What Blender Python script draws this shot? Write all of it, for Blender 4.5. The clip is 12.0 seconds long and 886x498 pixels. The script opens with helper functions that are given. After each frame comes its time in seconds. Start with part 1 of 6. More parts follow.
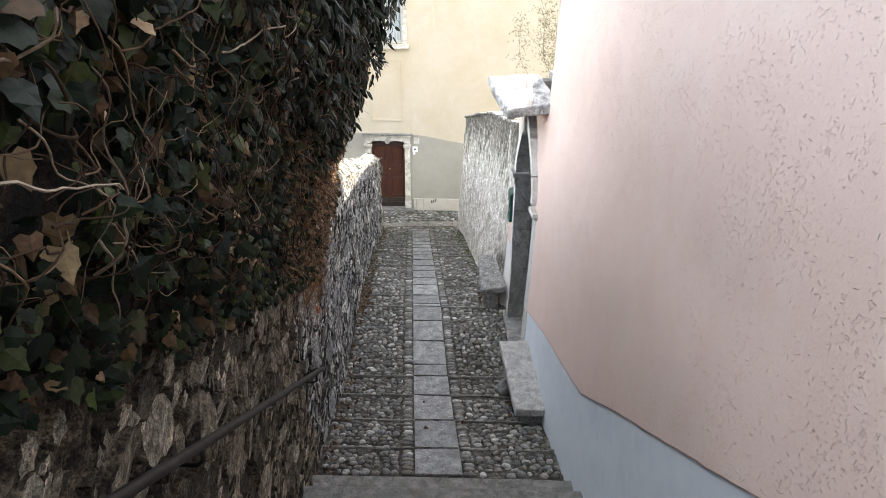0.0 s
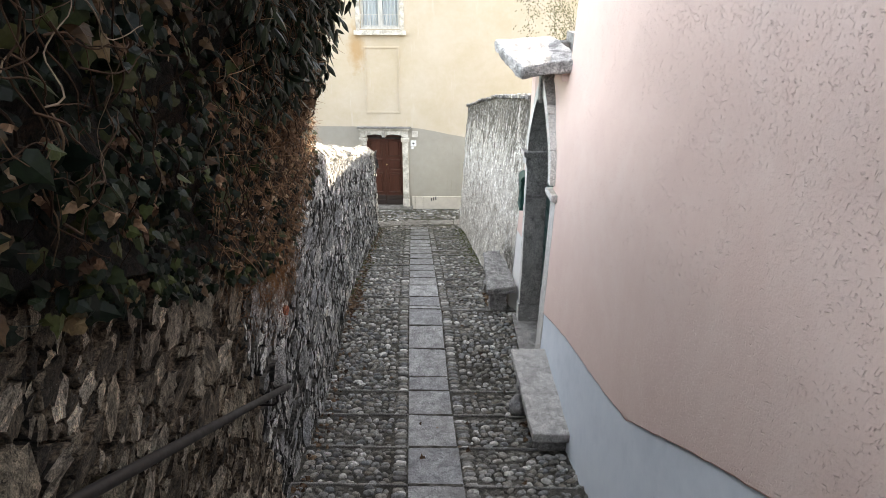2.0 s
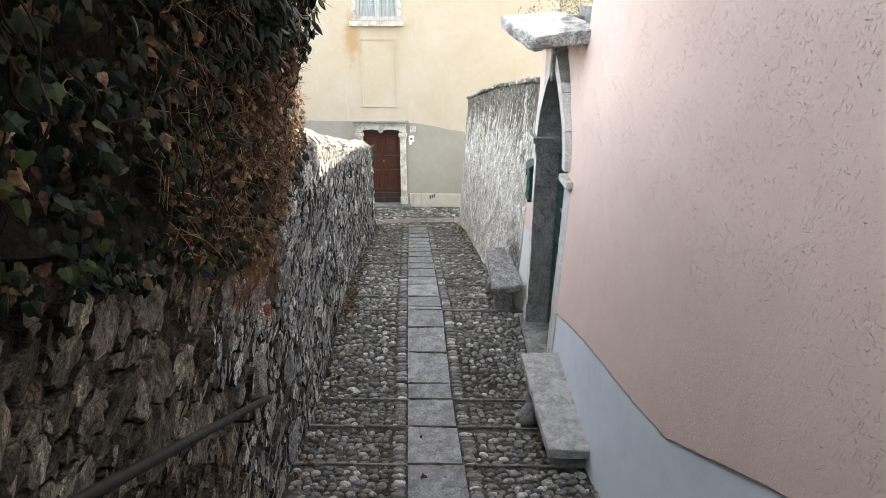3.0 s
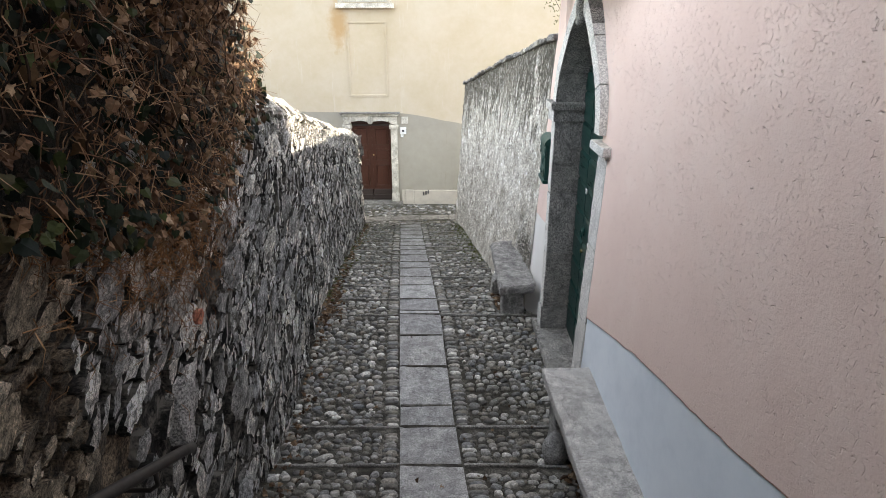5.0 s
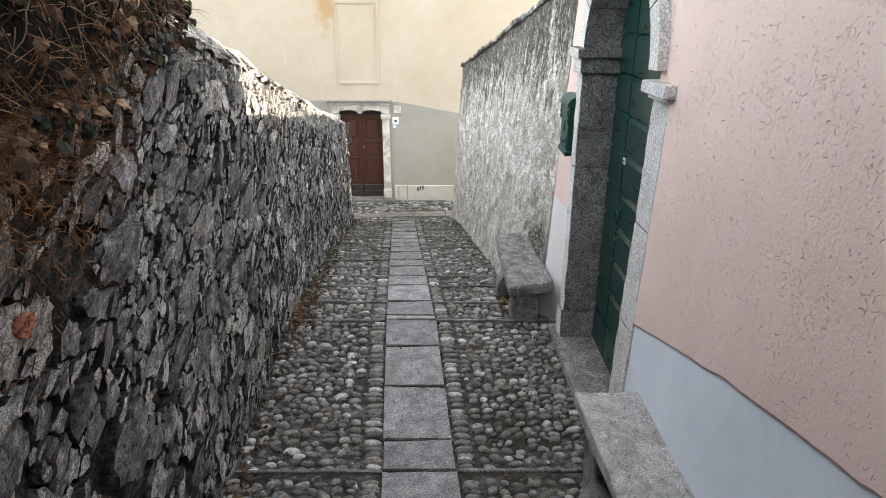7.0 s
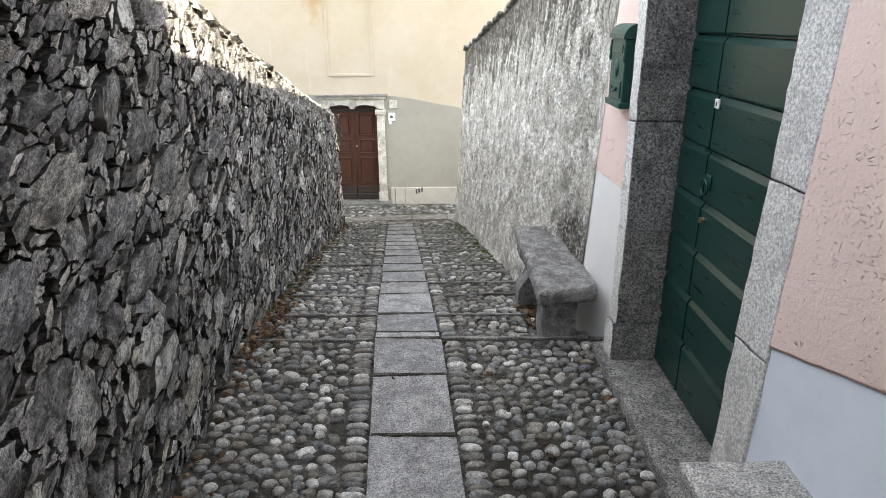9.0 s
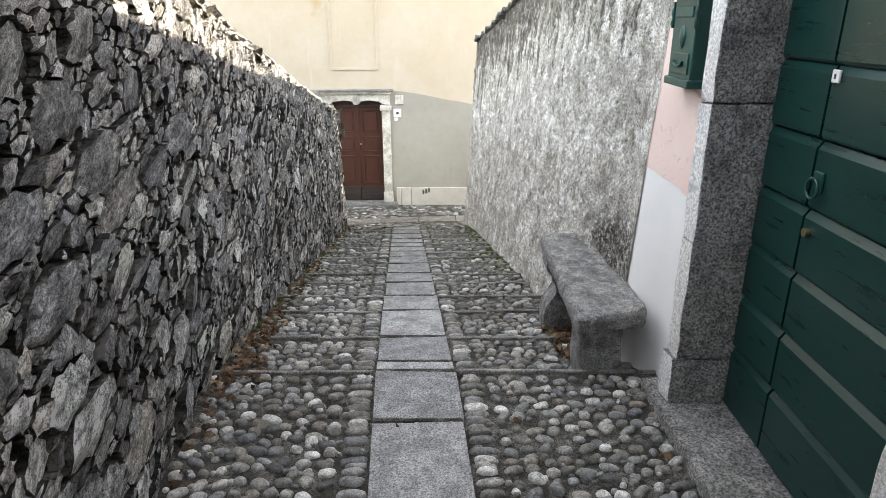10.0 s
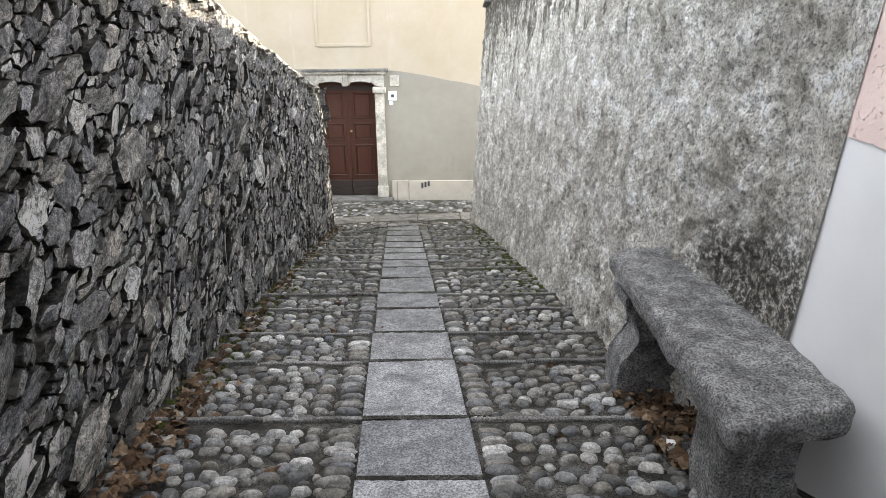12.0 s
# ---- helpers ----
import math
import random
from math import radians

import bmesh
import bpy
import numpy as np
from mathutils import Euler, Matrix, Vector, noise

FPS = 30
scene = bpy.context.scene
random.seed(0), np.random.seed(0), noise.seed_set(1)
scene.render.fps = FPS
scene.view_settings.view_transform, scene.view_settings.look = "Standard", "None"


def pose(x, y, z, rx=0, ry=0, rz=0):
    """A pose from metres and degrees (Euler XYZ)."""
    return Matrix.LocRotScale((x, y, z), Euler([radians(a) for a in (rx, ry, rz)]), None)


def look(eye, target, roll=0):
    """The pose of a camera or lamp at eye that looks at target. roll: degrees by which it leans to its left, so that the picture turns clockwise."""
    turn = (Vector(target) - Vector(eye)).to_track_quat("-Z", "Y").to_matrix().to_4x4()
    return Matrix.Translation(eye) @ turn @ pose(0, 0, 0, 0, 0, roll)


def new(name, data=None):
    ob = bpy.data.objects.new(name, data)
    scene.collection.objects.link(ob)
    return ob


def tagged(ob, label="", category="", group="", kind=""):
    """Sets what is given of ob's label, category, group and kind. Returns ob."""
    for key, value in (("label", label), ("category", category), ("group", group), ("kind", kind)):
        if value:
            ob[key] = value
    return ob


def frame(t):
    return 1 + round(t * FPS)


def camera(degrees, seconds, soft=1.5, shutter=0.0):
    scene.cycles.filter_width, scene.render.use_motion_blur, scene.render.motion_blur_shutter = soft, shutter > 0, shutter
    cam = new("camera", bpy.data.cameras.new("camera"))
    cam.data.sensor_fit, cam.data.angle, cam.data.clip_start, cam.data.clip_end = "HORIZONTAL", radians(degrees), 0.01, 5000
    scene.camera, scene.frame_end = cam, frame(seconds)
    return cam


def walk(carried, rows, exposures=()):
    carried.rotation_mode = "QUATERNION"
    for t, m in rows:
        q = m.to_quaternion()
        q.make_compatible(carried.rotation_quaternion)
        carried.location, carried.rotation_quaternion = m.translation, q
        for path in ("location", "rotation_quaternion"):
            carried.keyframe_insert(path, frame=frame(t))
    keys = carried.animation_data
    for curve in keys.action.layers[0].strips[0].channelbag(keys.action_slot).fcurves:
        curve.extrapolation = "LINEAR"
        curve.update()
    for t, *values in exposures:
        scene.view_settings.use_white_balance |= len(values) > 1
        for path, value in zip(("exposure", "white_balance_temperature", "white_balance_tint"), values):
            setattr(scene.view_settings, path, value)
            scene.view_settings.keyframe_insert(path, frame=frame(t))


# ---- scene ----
cam = camera(70.5, 12.0, 0.75)
PATH = [
    (0, (0.058, 0.018, 1.459), (0.025, 1.859, 0.677), 0.4),
    (0.5, (0.04, 0.272, 1.316), (-0.002, 2.115, 0.538), 0.3),
    (1, (0.09, 0.551, 1.141), (0.047, 2.393, 0.365), 0.1),
    (1.5, (0.045, 0.831, 0.976), (0.006, 2.677, 0.206), 0.0),
    (2, (0.052, 1.099, 0.817), (0.015, 2.947, 0.055), 0.1),
    (2.5, (0.002, 1.368, 0.674), (-0.031, 3.218, -0.086), 0.2),
    (3, (-0.005, 1.632, 0.515), (-0.034, 3.483, -0.242), 0.1),
    (5, (-0.076, 2.718, -0.06), (-0.082, 4.575, -0.803), -0.0),
    (5.5, (-0.053, 2.989, -0.212), (-0.054, 4.847, -0.953), -0.0),
    (6, (-0.073, 3.262, -0.34), (-0.065, 5.121, -1.076), 0.1),
    (6.5, (-0.08, 3.522, -0.469), (-0.075, 5.384, -1.2), 0.1),
    (7, (-0.086, 3.8, -0.623), (-0.078, 5.663, -1.352), 0.1),
    (9, (-0.127, 5.008, -1.224), (-0.117, 6.885, -1.914), -0.4),
    (9.5, (-0.145, 5.347, -1.337), (-0.145, 7.225, -2.025), -0.4),
    (10, (-0.179, 5.712, -1.407), (-0.186, 7.59, -2.096), -0.3),
    (10.5, (-0.128, 6.078, -1.523), (-0.128, 7.955, -2.214), -0.4),
    (11, (-0.167, 6.397, -1.601), (-0.176, 8.272, -2.295), -0.1),
    (11.5, (-0.249, 6.789, -1.669), (-0.269, 8.662, -2.371), -0.3),
    (12, (-0.276, 7.188, -1.802), (-0.273, 9.059, -2.51), -0.4),
]
walk(cam, [(t, look(eye, target, roll)) for t, eye, target, roll in PATH], [(0, 3.0, 7150, 11), (3, 2.95, 7200, 11), (5, 2.87, 7200, 11), (7, 2.92, 7200, 11), (9, 3.08, 7200, 11), (10, 3.16, 7150, 11), (11, 3.25, 7150, 12), (12, 3.08, 7150, 12)])

# ---- light ----
SUN_EL, SUN_AZ = radians(21.8), radians(15)      # azimuth counted from +x towards +y
world = bpy.data.worlds.new("sky")
scene.world = world
world.use_nodes = True
wn = world.node_tree
sky = wn.nodes.new("ShaderNodeTexSky")
sky.sky_type = "NISHITA"
sky.sun_disc = False
sky.sun_elevation = SUN_EL
sky.sun_rotation = math.pi / 2 - SUN_AZ
sky.air_density, sky.dust_density, sky.ozone_density = 1.0, 0.6, 1.0
wn.nodes["Background"].inputs[1].default_value = 0.15
haze = wn.nodes.new("ShaderNodeMixRGB")          # thin even haze over the whole sky
haze.inputs[0].default_value = 0.55
haze.inputs[2].default_value = (3.3, 3.4, 3.55, 1)
wn.links.new(sky.outputs[0], haze.inputs[1])
wn.links.new(haze.outputs[0], wn.nodes["Background"].inputs[0])
sun = new("sun", bpy.data.lights.new("sun", "SUN"))
sun.data.energy, sun.data.angle, sun.data.color = 3.1, radians(0.6), (1.0, 0.93, 0.82)
sun.matrix_world = look((20 * math.cos(SUN_AZ), 20 * math.sin(SUN_AZ), 20 * math.tan(SUN_EL)), (0, 0, 0))

# ---- materials ----


def material(name):
    m = bpy.data.materials.new(name)
    m.use_nodes = True
    nt = m.node_tree
    return m, nt, nt.nodes["Principled BSDF"]


def node(nt, kind, ins=None, **props):
    n = nt.nodes.new("ShaderNode" + kind)
    for k, v in props.items():
        setattr(n, k, v)
    for k, v in (ins or {}).items():
        if isinstance(v, bpy.types.NodeSocket):
            nt.links.new(v, n.inputs[k])
        else:
            n.inputs[k].default_value = v
    return n


def rgba(c):
    return (c[0], c[1], c[2], 1.0)


def place_node(nt, stretch=(1, 1, 1)):
    g = node(nt, "NewGeometry")
    mp = node(nt, "Mapping", {"Vector": g.outputs["Position"], "Scale": stretch})
    return mp.outputs[0]


def noise_node(nt, vec, scale, detail=6, rough=0.6, distortion=0.0):
    return node(nt, "TexNoise", {"Vector": vec, "Scale": scale, "Detail": detail, "Roughness": rough, "Distortion": distortion}).outputs["Fac"]


def ramp(nt, fac, stops):
    r = node(nt, "ValToRGB", {"Fac": fac})
    e = r.color_ramp.elements
    while len(e) < len(stops):
        e.new(0.5)
    for k, (p, c) in zip(e, stops):
        k.position, k.color = p, rgba(c)
    return r.outputs["Color"]


def blend(nt, fac, a, b, how="MIX"):
    n = node(nt, "MixRGB", {"Fac": fac, "Color1": a if isinstance(a, bpy.types.NodeSocket) else rgba(a), "Color2": b if isinstance(b, bpy.types.NodeSocket) else rgba(b)}, blend_type=how)
    return n.outputs[0]


def maths(nt, op, a, b=0.0):
    n = nt.nodes.new("ShaderNodeMath")
    n.operation = op
    for i, v in enumerate((a, b)):
        if isinstance(v, bpy.types.NodeSocket):
            nt.links.new(v, n.inputs[i])
        else:
            n.inputs[i].default_value = v
    return n.outputs[0]


def own_random(nt):
    """A random number of each piece, whether an object of its own or an island of a joined mesh."""
    a = node(nt, "ObjectInfo").outputs["Random"]
    b = node(nt, "NewGeometry").outputs["Random Per Island"]
    return maths(nt, "FRACT", maths(nt, "ADD", a, maths(nt, "MULTIPLY", b, 7.31)))


def bump(nt, bsdf, layers, dist=0.01):
    """layers: (height socket, strength)."""
    last = None
    for h, s in layers:
        ins = {"Height": h, "Strength": s, "Distance": dist}
        if last is not None:
            ins["Normal"] = last
        last = node(nt, "Bump", ins).outputs[0]
    nt.links.new(last, bsdf.inputs["Normal"])


def stone(name, dark, mid, light, scale=30, rough=0.85, vary=0.0, bumps=0.6, stain=None, stain_scale=2.5, stain_cut=(0.5, 0.65), stretch=(1, 1, 1), dist=0.01, blotch=1.0, grain=1.0, riven=0.0, moss=None):
    m, nt, b = material(name)
    v = place_node(nt, stretch)
    fine = noise_node(nt, v, scale * 2.4, 5, 0.75)
    big = noise_node(nt, v, scale / 5, 8, 0.7, 0.3)
    col = blend(nt, blotch, mid, ramp(nt, big, [(0.40, dark), (0.5, mid), (0.60, light)]))
    col = blend(nt, grain, col, ramp(nt, fine, [(0.40, (0.28, 0.28, 0.28)), (0.5, (1, 1, 1)), (0.60, (1.75, 1.75, 1.72))]), "MULTIPLY")
    if vary:
        r = own_random(nt)
        shade = ramp(nt, r, [(0.0, (1 - vary, 1 - vary, 1 - vary)), (0.5, (1.0, 0.98, 0.95)), (1.0, (1 + vary, 1 + vary * 0.97, 1 + vary * 0.9))])
        col = blend(nt, 1.0, col, shade, "MULTIPLY")
    if stain:
        sn = noise_node(nt, place_node(nt), stain_scale, 7, 0.7, 0.6)
        f = ramp(nt, sn, [(stain_cut[0], (0, 0, 0)), (stain_cut[1], (1, 1, 1))])
        col = blend(nt, f, col, stain)
    if moss:      # moss and damp dirt gather towards the shaded lower end of the lane
        along = node(nt, "SeparateXYZ", {"Vector": place_node(nt)}).outputs[1]
        damp = maths(nt, "DIVIDE", maths(nt, "SUBTRACT", along, moss[0]), moss[1] - moss[0])
        damp = maths(nt, "MULTIPLY", ramp(nt, damp, [(0.0, (0, 0, 0)), (1.0, (1, 1, 1))]), ramp(nt, noise_node(nt, place_node(nt), 7, 6, 0.75), [(0.40, (0.2, 0.2, 0.2)), (0.58, (0.9, 0.9, 0.9))]))
        col = blend(nt, damp, col, (0.062, 0.064, 0.036))
    nt.links.new(col, b.inputs["Base Color"])
    b.inputs["Roughness"].default_value = rough
    b.inputs["Specular IOR Level"].default_value = 0.3
    layers = [(big, bumps), (fine, bumps)]
    if riven:      # split along the grain: shallow terraces with crisp lips
        t = noise_node(nt, place_node(nt, (1, 1, 0.3)), 5.0, 5, 0.6, 0.9)
        lip = ramp(nt, maths(nt, "ABSOLUTE", maths(nt, "SUBTRACT", t, 0.525)), [(0.002, (1, 1, 1)), (0.008, (0, 0, 0))])
        lip = maths(nt, "MULTIPLY", lip, ramp(nt, noise_node(nt, place_node(nt), 11, 4, 0.6), [(0.5, (0, 0, 0)), (0.6, (0.75, 0.75, 0.75))]))
        nt.links.new(blend(nt, lip, col, tuple(min(0.7, x * 1.5) for x in light)), b.inputs["Base Color"])
        layers.append((ramp(nt, t, [(0.40, (0, 0, 0)), (0.415, (0.4, 0.4, 0.4)), (0.52, (0.5, 0.5, 0.5)), (0.53, (0.8, 0.8, 0.8)), (0.62, (1, 1, 1))]), riven))
    bump(nt, b, layers, dist)
    return m


def rubble(name, tints, gain=1.0):
    """Broken schist: each stone its own tint, flat faces with fine grain, dark grime and pale lichen."""
    m, nt, b = material(name)
    g = node(nt, "NewGeometry").outputs["Position"]
    turned = node(nt, "Mapping", {"Vector": g, "Rotation": (radians(-35), 0, 0)}).outputs[0]
    along = node(nt, "Mapping", {"Vector": turned, "Scale": (1.0, 0.55, 1.3)}).outputs[0]
    layer = noise_node(nt, along, 60, 8, 0.78, 0.5)
    big = noise_node(nt, along, 13, 8, 0.72, 0.6)
    fine = noise_node(nt, g, 190, 4, 0.75)
    r = own_random(nt)
    n = len(tints)
    col = ramp(nt, r, [((i + 0.5) / n, tuple(gain * x for x in c)) for i, c in enumerate(tints)])
    col = blend(nt, 1.0, col, ramp(nt, big, [(0.40, (0.42, 0.41, 0.4)), (0.47, (0.9, 0.92, 0.92)), (0.53, (1.1, 1.1, 1.1)), (0.60, (1.75, 1.74, 1.7))]), "MULTIPLY")
    col = blend(nt, 1.0, col, ramp(nt, layer, [(0.40, (0.34, 0.34, 0.34)), (0.47, (0.92, 0.93, 0.93)), (0.53, (1.1, 1.1, 1.1)), (0.60, (1.6, 1.6, 1.58))]), "MULTIPLY")
    col = blend(nt, 0.8, col, ramp(nt, fine, [(0.38, (0.4, 0.4, 0.4)), (0.5, (1, 1, 1)), (0.62, (1.6, 1.6, 1.6))]), "MULTIPLY")
    crack = node(nt, "TexNoise", {"Vector": along, "Scale": 26.0, "Detail": 5.0, "Roughness": 0.65}).outputs[0]
    fissure = ramp(nt, maths(nt, "ABSOLUTE", maths(nt, "SUBTRACT", crack, 0.5)), [(0.004, (1, 1, 1)), (0.014, (0, 0, 0))])
    col = blend(nt, maths(nt, "MULTIPLY", fissure, 0.8), col, (0.015, 0.013, 0.011))
    grime = noise_node(nt, g, 5.5, 7, 0.75, 0.8)
    col = blend(nt, ramp(nt, grime, [(0.54, (0, 0, 0)), (0.66, (0.75, 0.75, 0.75))]), col, (0.028, 0.025, 0.021))
    lichen = noise_node(nt, g, 42, 6, 0.8, 0.3)
    col = blend(nt, ramp(nt, lichen, [(0.62, (0, 0, 0)), (0.68, (0.7, 0.7, 0.7))]), col, (0.5, 0.495, 0.475))
    nt.links.new(col, b.inputs["Base Color"])
    b.inputs["Roughness"].default_value = 0.9
    b.inputs["Specular IOR Level"].default_value = 0.3
    bump(nt, b, [(big, 1.0), (layer, 1.0), (fine, 0.8), (maths(nt, "SUBTRACT", 1.0, fissure), 0.9)], 0.03)
    return m


def cobble_stone(name):
    """River cobbles: grey, brown, bluish and near-white stones, smooth with worn crowns."""
    m, nt, b = material(name)
    g = node(nt, "NewGeometry").outputs["Position"]
    grain = noise_node(nt, g, 110, 5, 0.7)
    vein = noise_node(nt, g, 24, 7, 0.7, 0.8)
    tints = [(0.085, 0.084, 0.083), (0.15, 0.14, 0.12), (0.12, 0.124, 0.13), (0.20, 0.193, 0.178), (0.15, 0.13, 0.105), (0.24, 0.238, 0.23), (0.17, 0.172, 0.172), (0.31, 0.305, 0.288), (0.22, 0.203, 0.175), (0.48, 0.47, 0.445)]
    col = ramp(nt, own_random(nt), [((i + 0.5) / len(tints), c) for i, c in enumerate(tints)])
    col = blend(nt, 1.0, col, ramp(nt, vein, [(0.36, (0.5, 0.5, 0.49)), (0.5, (1, 1, 1)), (0.64, (1.5, 1.5, 1.5))]), "MULTIPLY")
    col = blend(nt, 0.7, col, ramp(nt, grain, [(0.38, (0.5, 0.5, 0.5)), (0.5, (1, 1, 1)), (0.62, (1.5, 1.5, 1.5))]), "MULTIPLY")
    dirt = noise_node(nt, g, 1.7, 7, 0.72, 0.5)
    col = blend(nt, ramp(nt, dirt, [(0.50, (0, 0, 0)), (0.66, (0.62, 0.62, 0.62))]), col, (0.066, 0.059, 0.046))
    at = node(nt, "SeparateXYZ", {"Vector": g}).outputs[1]
    damp = ramp(nt, maths(nt, "DIVIDE", maths(nt, "SUBTRACT", at, 10.5), 6.0), [(0.0, (0, 0, 0)), (0.75, (1, 1, 1)), (0.84, (1, 1, 1)), (0.9, (0, 0, 0))])
    damp = maths(nt, "MULTIPLY", damp, ramp(nt, noise_node(nt, g, 7, 6, 0.75), [(0.44, (0.1, 0.1, 0.1)), (0.6, (0.8, 0.8, 0.8))]))
    col = blend(nt, damp, col, (0.062, 0.064, 0.036))
    nt.links.new(col, b.inputs["Base Color"])
    b.inputs["Roughness"].default_value = 0.68
    b.inputs["Specular IOR Level"].default_value = 0.35
    bump(nt, b, [(vein, 0.35), (grain, 0.35)], 0.005)
    return m


M_SLAB = stone("granite_slab", (0.17, 0.171, 0.177), (0.285, 0.287, 0.296), (0.42, 0.423, 0.432), 46, 0.75, 0.18, 0.6, (0.16, 0.155, 0.15), 3, (0.53, 0.72), dist=0.012, blotch=0.6, grain=0.75, riven=1.0, moss=(10.0, 21.0))
M_KERB = stone("kerb_stone", (0.10, 0.098, 0.093), (0.19, 0.187, 0.18), (0.30, 0.295, 0.285), 50, 0.9, 0.25, 0.8, dist=0.006, blotch=0.6, grain=0.8)
M_BENCH = stone("weathered_granite", (0.09, 0.088, 0.088), (0.275, 0.272, 0.273), (0.52, 0.515, 0.505), 60, 0.85, 0.08, 1.0, (0.085, 0.082, 0.08), 5, (0.55, 0.70), dist=0.016, blotch=0.5, grain=1.0)
# bench granite in a paler tone for the low seat
M_SEAT = stone("pale_granite", (0.20, 0.198, 0.194), (0.39, 0.384, 0.376), (0.58, 0.572, 0.56), 70, 0.8, 0.05, 0.8, (0.18, 0.175, 0.168), 5, (0.58, 0.72), dist=0.008, blotch=0.5, grain=1.0)
# jamb granite in two tones: shaded for the reveals, sky-lit for the fronts
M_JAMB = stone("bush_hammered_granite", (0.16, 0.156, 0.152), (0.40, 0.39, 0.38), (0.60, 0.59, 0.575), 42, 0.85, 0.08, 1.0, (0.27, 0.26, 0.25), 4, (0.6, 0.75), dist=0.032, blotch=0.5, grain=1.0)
M_JAMB_LIT = stone("lit_granite_front", (0.42, 0.415, 0.405), (0.62, 0.612, 0.597), (0.76, 0.75, 0.73), 36, 0.85, 0.06, 0.6, (0.40, 0.39, 0.37), 5, (0.58, 0.72), dist=0.008, blotch=0.3, grain=0.5)
M_COBBLE = cobble_stone("river_cobble")
M_BED = stone("mortar_bed", (0.028, 0.026, 0.022), (0.072, 0.067, 0.058), (0.14, 0.131, 0.116), 45, 0.95, 0, 1.0, (0.035, 0.031, 0.024), 1.6, (0.48, 0.65), dist=0.012, moss=(9.5, 16.5))
M_RUBBLE = rubble("rubble_stone", [(0.13, 0.126, 0.121), (0.21, 0.205, 0.198), (0.30, 0.292, 0.278), (0.15, 0.147, 0.15), (0.37, 0.362, 0.345), (0.22, 0.205, 0.188), (0.27, 0.268, 0.272), (0.17, 0.165, 0.16), (0.33, 0.305, 0.272), (0.50, 0.488, 0.465)], 1.75)
M_RUBBLETAN = rubble("tan_rubble_stone", [(0.03, 0.024, 0.018), (0.11, 0.088, 0.064), (0.075, 0.06, 0.045), (0.20, 0.165, 0.122), (0.13, 0.108, 0.082), (0.28, 0.24, 0.19)], 1.9)
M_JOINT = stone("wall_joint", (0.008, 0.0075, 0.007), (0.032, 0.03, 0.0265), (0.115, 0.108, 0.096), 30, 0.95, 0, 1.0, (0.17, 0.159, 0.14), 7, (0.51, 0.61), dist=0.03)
M_OLDMORTAR = stone("old_tan_mortar", (0.025, 0.019, 0.013), (0.12, 0.09, 0.063), (0.28, 0.22, 0.157), 34, 0.95, 0, 1.0, (0.014, 0.011, 0.008), 3.4, (0.52, 0.64), dist=0.04)
M_COPING = stone("coping_mortar", (0.12, 0.115, 0.10), (0.34, 0.328, 0.305), (0.56, 0.545, 0.51), 32, 0.9, 0.35, 1.0, (0.11, 0.105, 0.06), 4.5, (0.53, 0.66), dist=0.02, grain=0.9)
M_STREET = stone("street_slab", (0.10, 0.096, 0.088), (0.19, 0.183, 0.17), (0.28, 0.272, 0.255), 30, 0.85, 0.25, 0.6, (0.09, 0.085, 0.07), 3.0, (0.5, 0.66), dist=0.006, blotch=0.7, grain=0.7)
M_CANOPY = stone("pale_canopy_stone", (0.16, 0.16, 0.16), (0.37, 0.366, 0.36), (0.55, 0.545, 0.535), 40, 0.8, 0, 1.0, (0.27, 0.27, 0.265), 9, (0.55, 0.72), (1, 0.35, 1), dist=0.018, grain=0.8)
M_SOIL = stone("garden_soil", (0.03, 0.026, 0.02), (0.06, 0.05, 0.035), (0.1, 0.085, 0.06), 12, 0.95, 0, 0.8)
M_WHITESTONE = stone("pale_door_surround", (0.36, 0.335, 0.29), (0.53, 0.50, 0.44), (0.66, 0.63, 0.57), 25, 0.8, 0.04, 0.3, grain=0.3)


